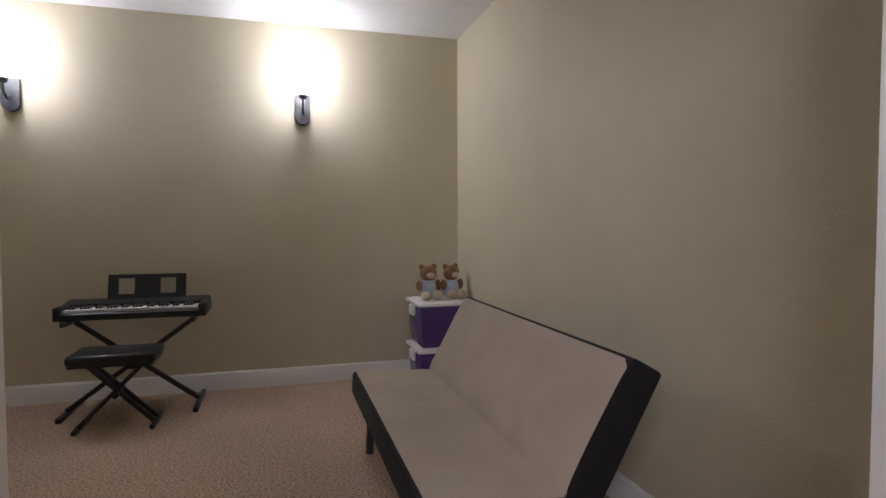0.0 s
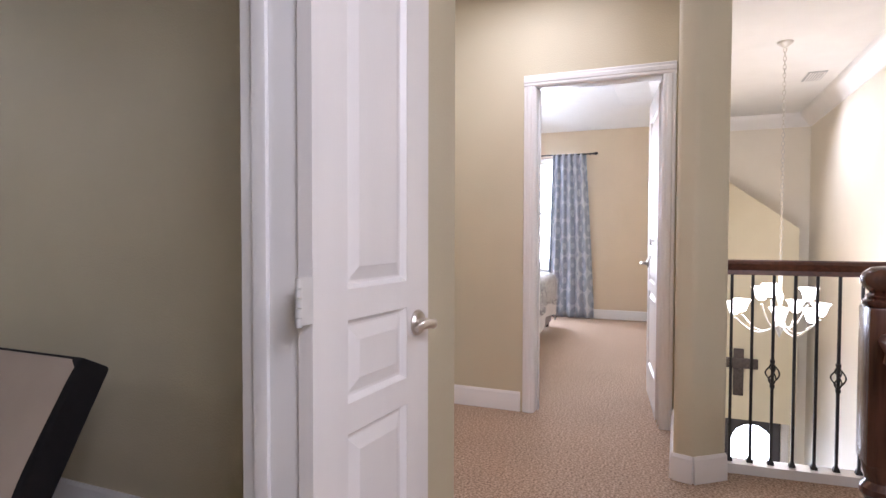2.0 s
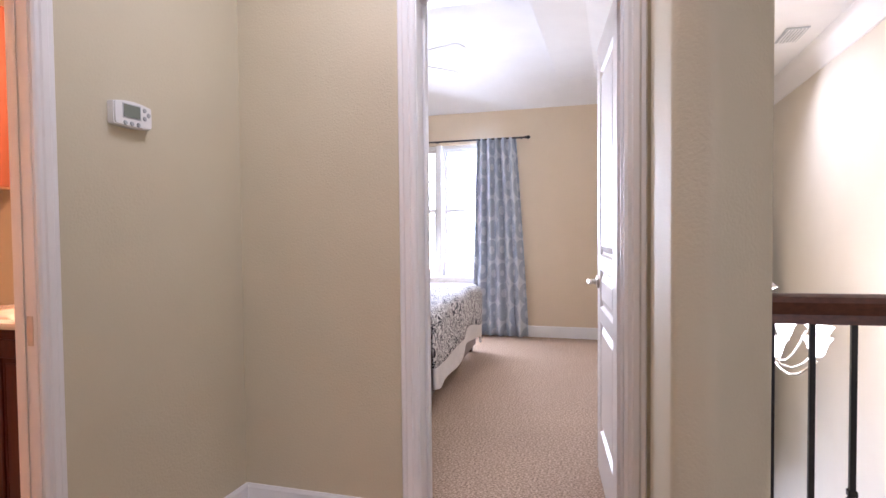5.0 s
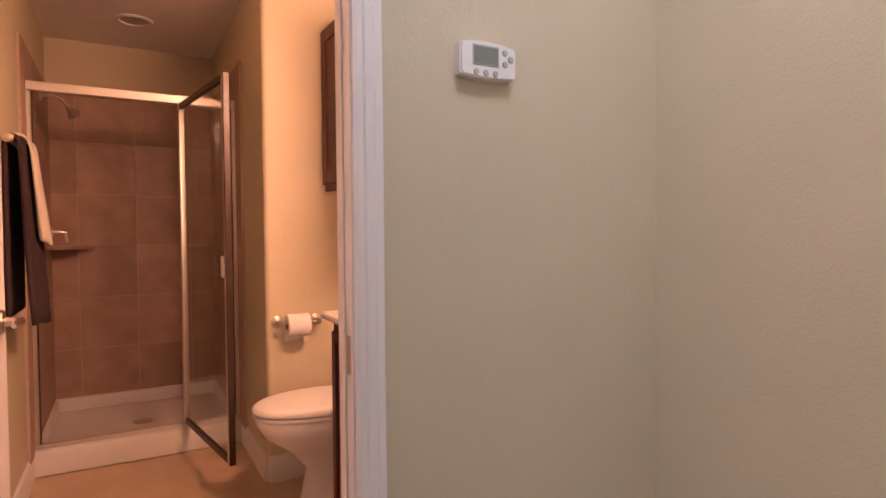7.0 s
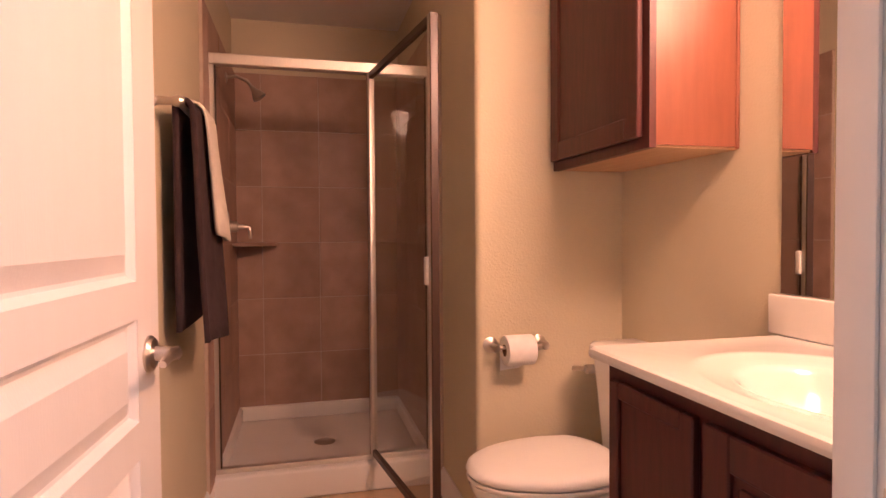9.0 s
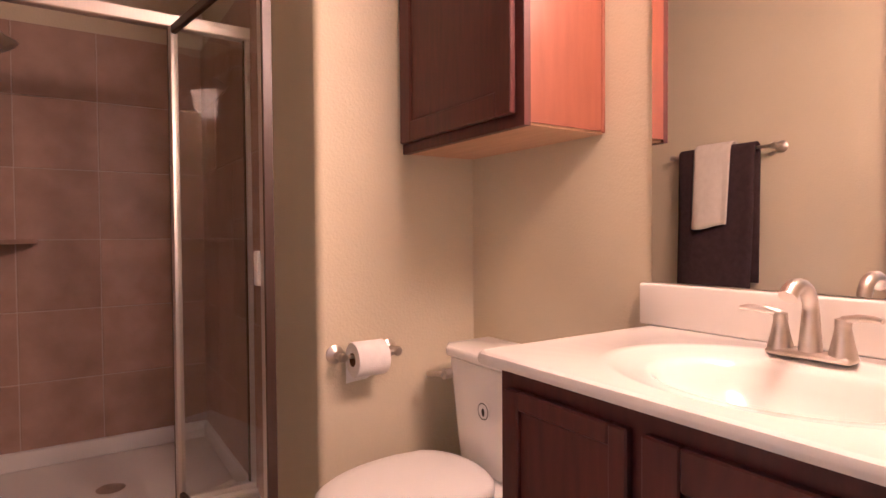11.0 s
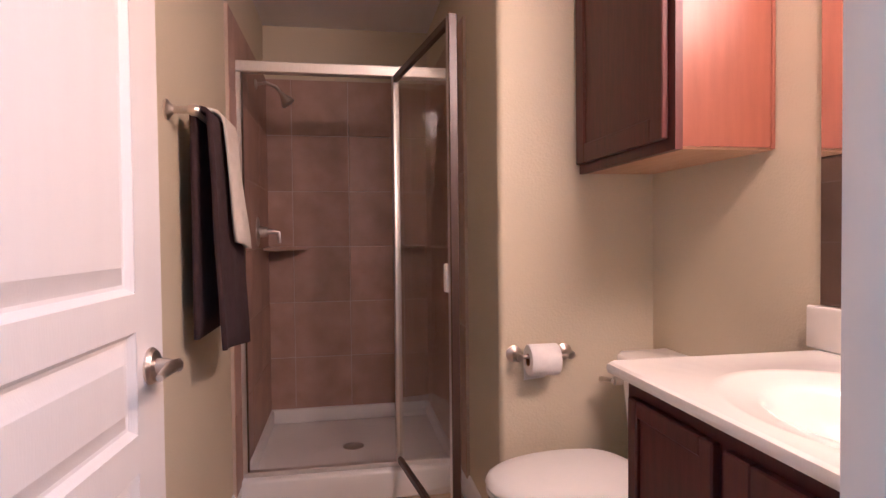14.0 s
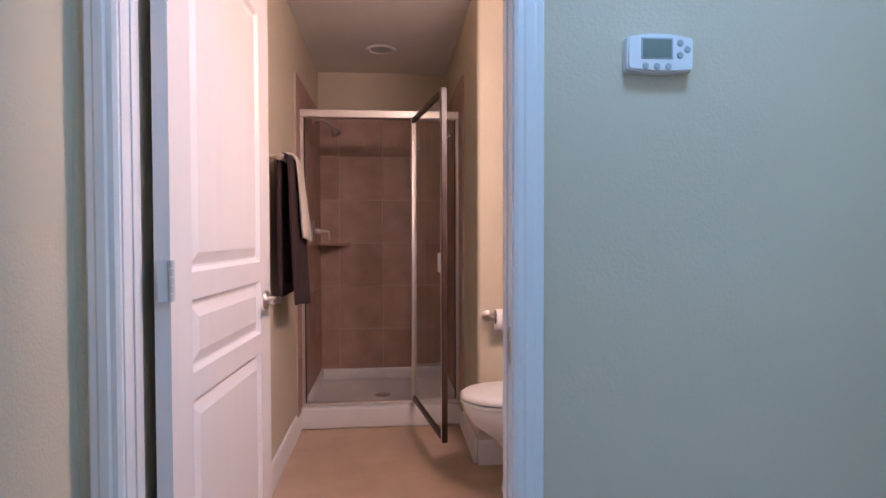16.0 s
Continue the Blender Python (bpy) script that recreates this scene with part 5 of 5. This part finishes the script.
# ---- bedroom ----
def window(k, y0, y1):
    w = tagged(new("window_%d" % k), "white double-hung window with bright daylight", "window", kind="structure")
    x, z0, z1 = WX + 0.05, 0.64, 2.12
    bm = B()
    for q in ((y0, y0 + 0.022, z0, z1), (y1 - 0.022, y1, z0, z1), (y0 + 0.022, y1 - 0.022, z0, z0 + 0.05), (y0 + 0.022, y1 - 0.022, z1 - 0.045, z1)):
        box(bm, x, x + 0.06, *q, 0.004, 1)
    part("frame", bm, TRIM, w)
    zm = 1.385
    for a, b, off in ((z0 + 0.05, zm + 0.02, 0.0), (zm - 0.02, z1 - 0.045, 0.03)):
        bm = B()
        for q in ((y0 + 0.022, y0 + 0.05, a, b), (y1 - 0.05, y1 - 0.022, a, b), (y0 + 0.05, y1 - 0.05, a, a + 0.03), (y0 + 0.05, y1 - 0.05, b - 0.03, b)):
            box(bm, x + 0.005 + off, x + 0.028 + off, *q, 0.003, 1)
        ym = (y0 + y1) / 2
        box(bm, x + 0.010 + off, x + 0.022 + off, ym - 0.008, ym + 0.008, a + 0.035, b - 0.035)
        box(bm, x + 0.011 + off, x + 0.021 + off, y0 + 0.08, y1 - 0.08, (a + b) / 2 - 0.008, (a + b) / 2 + 0.008)
        part("sash", bm, TRIM, w)
        bm = B()
        box(bm, x + 0.014 + off, x + 0.018 + off, y0 + 0.075, y1 - 0.075, a + 0.03, b - 0.03)
        g = part("pane", bm, GLASS, w)
        g.visible_shadow = False


for k, (a, b) in enumerate(WINS):
    window(k + 1, a, b)
bm = B()
box(bm, WX - 0.03, WX + 0.06, 1.18, 2.70, 0.612, 0.642, 0.005, 2)
box(bm, WX - 0.014, WX - 0.0005, 1.20, 2.68, 0.545, 0.612, 0.003, 1)
box(bm, WX - 0.006, WX + 0.05, 1.912, 1.968, 0.642, 2.118)
structure("trim_window_sill", bm, TRIM, "white window sill with apron", "window sill")
bm = B()
box(bm, 14, 14.1, -14, 18, -4, 12)
structure("backdrop_daylight", bm, SKYGLOW, "bright overcast daylight outside", "sky", 0)


def curtain():
    c = thing("curtain", (WX - 0.09, 1.22, 0), "blue-grey medallion curtain panel hanging to the carpet", "curtain")
    bm = B()
    uvl = bm.loops.layers.uv.new("UVMap")
    ny, nz = 72, 24
    g = []
    for i in range(nz + 1):
        z = 2.15 - 2.135 * i / nz
        row = []
        spread = 0.215 + 0.085 * min(1, (i / nz) * 1.1)
        for j in range(ny + 1):
            u = j / ny
            amp = 0.030 + 0.012 * (i / nz)
            x = WX - 0.085 + amp * math.sin(2 * math.pi * 5.5 * u + 0.5 * math.sin(3 * i / nz)) + 0.012 * math.sin(17 * u + i * 0.1)
            y = 1.262 + (u - 0.5) * 2 * spread - 0.03 * (i / nz)
            row.append((bm.verts.new((x, y, z)), (u * 1.15, z)))
        g.append(row)
    for a, b in zip(g, g[1:]):
        for j in range(ny):
            q = (a[j], a[j + 1], b[j + 1], b[j])
            f = bm.faces.new([t[0] for t in q])
            for lp, t in zip(f.loops, q):
                lp[uvl].uv = t[1]
    cl = part("panel", bm, CURTAIN, c, smooth=1.5)
    so = cl.modifiers.new("thick", 'SOLIDIFY')
    so.thickness = 0.003
    r = thing("curtain_rod", (WX, 1.9, 2.15), "dark metal curtain rod with finial", "curtain rod")
    bm = B()
    rod(bm, (WX - 0.085, 0.96, 2.145), (WX - 0.085, 2.95, 2.145), 0.009)
    part("rod", bm, IRON, r)
    for y, s in ((0.96, -1), (2.95, 1)):
        bm = B()
        lathe(bm, [(0.009, 0), (0.016, 0.01), (0.010, 0.02), (0.022, 0.035), (0.012, 0.06), (0, 0.065)], pose(WX - 0.085, y, 2.145, -90 * s), 14)
        part("finial", bm, IRON, r)
    for y in (1.0, 1.94, 2.9):
        bm = B()
        tube(bm, [(WX - 0.001, y, 2.145), (WX - 0.085, y, 2.135)], 0.006, 8)
        part("bracket", bm, IRON, r)


curtain()


def bed():
    x0, x1, y0, y1 = 4.74, 6.72, 1.19, 2.73
    b = thing("bed", (4.7, 1.17, 0), "dark wood bed frame with mattress", "bed")
    bm = B()
    box(bm, x0 - 0.05, x0, y0 - 0.03, y1 + 0.03, 0.12, 0.80, 0.01, 2)
    for y in (y0 - 0.04, y1 - 0.03):
        box(bm, x0 - 0.06, x0 + 0.01, y, y + 0.07, 0.0, 0.86, 0.008, 2)
    part("footboard", bm, BEDWOOD, b)
    for y in (y0, y1 - 0.03):
        bm = B()
        box(bm, x0, x1, y, y + 0.03, 0.06, 0.33, 0.005, 1)
        part("side_rail", bm, BEDWOOD, b)
    for y in (y0 + 0.02, y1 - 0.09):
        bm = B()
        box(bm, x1 - 0.09, x1 - 0.02, y, y + 0.07, 0.0, 0.3, 0.005, 1)
        part("leg", bm, BEDWOOD, b)
    bm = B()
    box(bm, x0 + 0.01, x1 - 0.02, y0 + 0.035, y1 - 0.035, 0.30, 0.60, 0.05, 4)
    part("mattress", bm, QUILT_WHITE, b)
    q = thing("comforter", (4.7, 1.17, 0), "white comforter with dark scrollwork hanging over the side", "comforter")
    for nm, mat, c0, c1 in (("printed_field", QUILT, 0.0, 0.93), ("white_border", QUILT_WHITE, 0.93, 1.0)):
        bm = B()
        nx, nv = 40, 26
        g = []
        for i in range(nx + 1):
            u = i / nx
            x = x0 + 0.03 + (x1 + 0.06 - x0 - 0.03) * u
            row = []
            total = 2.06
            for j in range(nv + 1):
                s = (c0 + (c1 - c0) * j / nv) * total
                flat = y1 - 0.05 - (y0 + 0.02)
                puff = 0.012 * math.sin(9 * u * 2.2) * math.sin(s * 11)
                if s < flat:
                    y, z = y1 - 0.05 - s, 0.648 + puff
                else:
                    d = s - flat
                    k = min(d, 0.12) / 0.12
                    y = y0 + 0.02 - 0.075 * math.sin(k * 1.57) - 0.018 * math.sin(15 * u + 2 * d) * min(1, d / 0.2)
                    z = 0.648 + puff - 0.06 * (1 - math.cos(k * 1.57)) - max(0, d - 0.12) * (0.92 + 0.10 * math.sin(7 * u))
                if x > x1:
                    z -= (x - x1) ** 2 * 14
                row.append(bm.verts.new((x, y, z)))
            g.append(row)
        for a, c in zip(g, g[1:]):
            for j in range(nv):
                bm.faces.new((a[j], a[j + 1], c[j + 1], c[j]))
        cl = part(nm, bm, mat, q, smooth=1.5)
        so = cl.modifiers.new("thick", 'SOLIDIFY')
        so.thickness = 0.02
    for ob in (b, q):
        ob.matrix_basis = pose(4.7, 1.17, 0, 0, 0, 4)


bed()


def ceiling_fan():
    x, y, z = 5.47, 1.68, 2.45
    f = thing("ceiling_fan", (x, y, 2.8), "white five-blade ceiling fan at rest", "ceiling fan")
    bm = B()
    rod(bm, (x, y, z + 0.08), (x, y, 2.80), 0.014)
    lathe(bm, [(0.06, 0.0), (0.05, -0.04), (0.02, -0.06)], pose(x, y, 2.80), 20)
    part("downrod", bm, TRIM, f)
    bm = B()
    lathe(bm, [(0, 0.10), (0.06, 0.095), (0.10, 0.06), (0.11, 0.0), (0.08, -0.04), (0.05, -0.06), (0, -0.07)], pose(x, y, z), 28)
    part("motor_housing", bm, TRIM, f)
    for k in range(5):
        a = -34 + 72 * k
        m = pose(x, y, z, 0, 0, a) @ pose(0, 0, 0, -14, 0, 0)
        bm = B()
        out = [(0.20, -0.05), (0.60, -0.068), (0.64, -0.05), (0.66, 0.0), (0.64, 0.05), (0.60, 0.068), (0.20, 0.05)]
        prism(bm, out, -0.004, 0.004, m)
        part("blade", bm, FANWHITE, f)
        bm = B()
        box(bm, 0.09, 0.26, -0.018, 0.018, -0.010, -0.004, 0.002, 1, m)
        part("blade_bracket", bm, TRIM, f)


ceiling_fan()

# strike plate on the bathroom jamb
bm = B()
box(bm, 2.4812, 2.4835, BY0 + 0.008, BY0 + 0.030, 0.865, 0.945, 0.001, 1)
tagged(mesh_ob("strike_plate", bm, NICKEL, 0), "satin nickel strike plate on the door jamb", "strike plate")

# ---- shower wall: backing and single tiles ----
T, J = 0.327, 0.005


def tiled(name, label, axis, face, out, a_list, z0, z1, backing):
    w = tagged(new(name), label, "tiled wall", kind="structure")
    bm = B()
    box(bm, *backing)
    part("grout_bed", bm, GROUT, w, smooth=0)
    cache = {}
    nz = round((z1 - z0) / T)
    for a0, a1 in a_list:
        for k in range(nz):
            key = round(a1 - a0, 3)
            if key not in cache:
                bm = B()
                if axis == 'x':
                    box(bm, J / 2, a1 - a0 - J / 2, -0.008, 0.0, J / 2, T - J / 2, 0.0018, 1)
                else:
                    box(bm, -0.004, 0.004, J / 2, a1 - a0 - J / 2, J / 2, T - J / 2, 0.0018, 1)
                ob = mesh_ob("tile", bm, TILE, 0)
                cache[key] = ob.data
            else:
                ob = new("tile", cache[key])
            ob.parent = w
            jit = 0.0006 * ((k * 7 + round(a0 * 31)) % 3)
            ob.location = (a0, face + out * (0.003 + jit), z0 + k * T) if axis == 'x' else (face + out * (0.004 + jit), a0, z0 + k * T)


Z0, Z1 = 0.110, 0.110 + 6 * T
tiled("wall_tiles_back", "brown stone-look tiles on the shower back wall", 'x', SB - 0.010, -1,
      [(BX0 + 0.012, 1.843), (1.843, 2.170), (2.170, 2.497), (2.497, RX - 0.012)], Z0, Z1, (BX0 + 0.001, RX - 0.001, SB - 0.0185, SB - 0.001, Z0, Z1))
cols = [(3.60, 3.72), (3.72, 4.047), (4.047, 4.374), (4.374, SB - 0.014)]
tiled("wall_tiles_west", "brown stone-look tiles on the shower side wall", 'y', BX0 + 0.008, 1, cols, Z0, Z1, (BX0 + 0.001, BX0 + 0.0142, 3.60, SB - 0.010, Z0, Z1))
tiled("wall_tiles_east", "brown stone-look tiles on the shower side wall", 'y', RX - 0.008, -1, cols, Z0, Z1, (RX - 0.0142, RX - 0.001, 3.60, SB - 0.010, Z0, Z1))
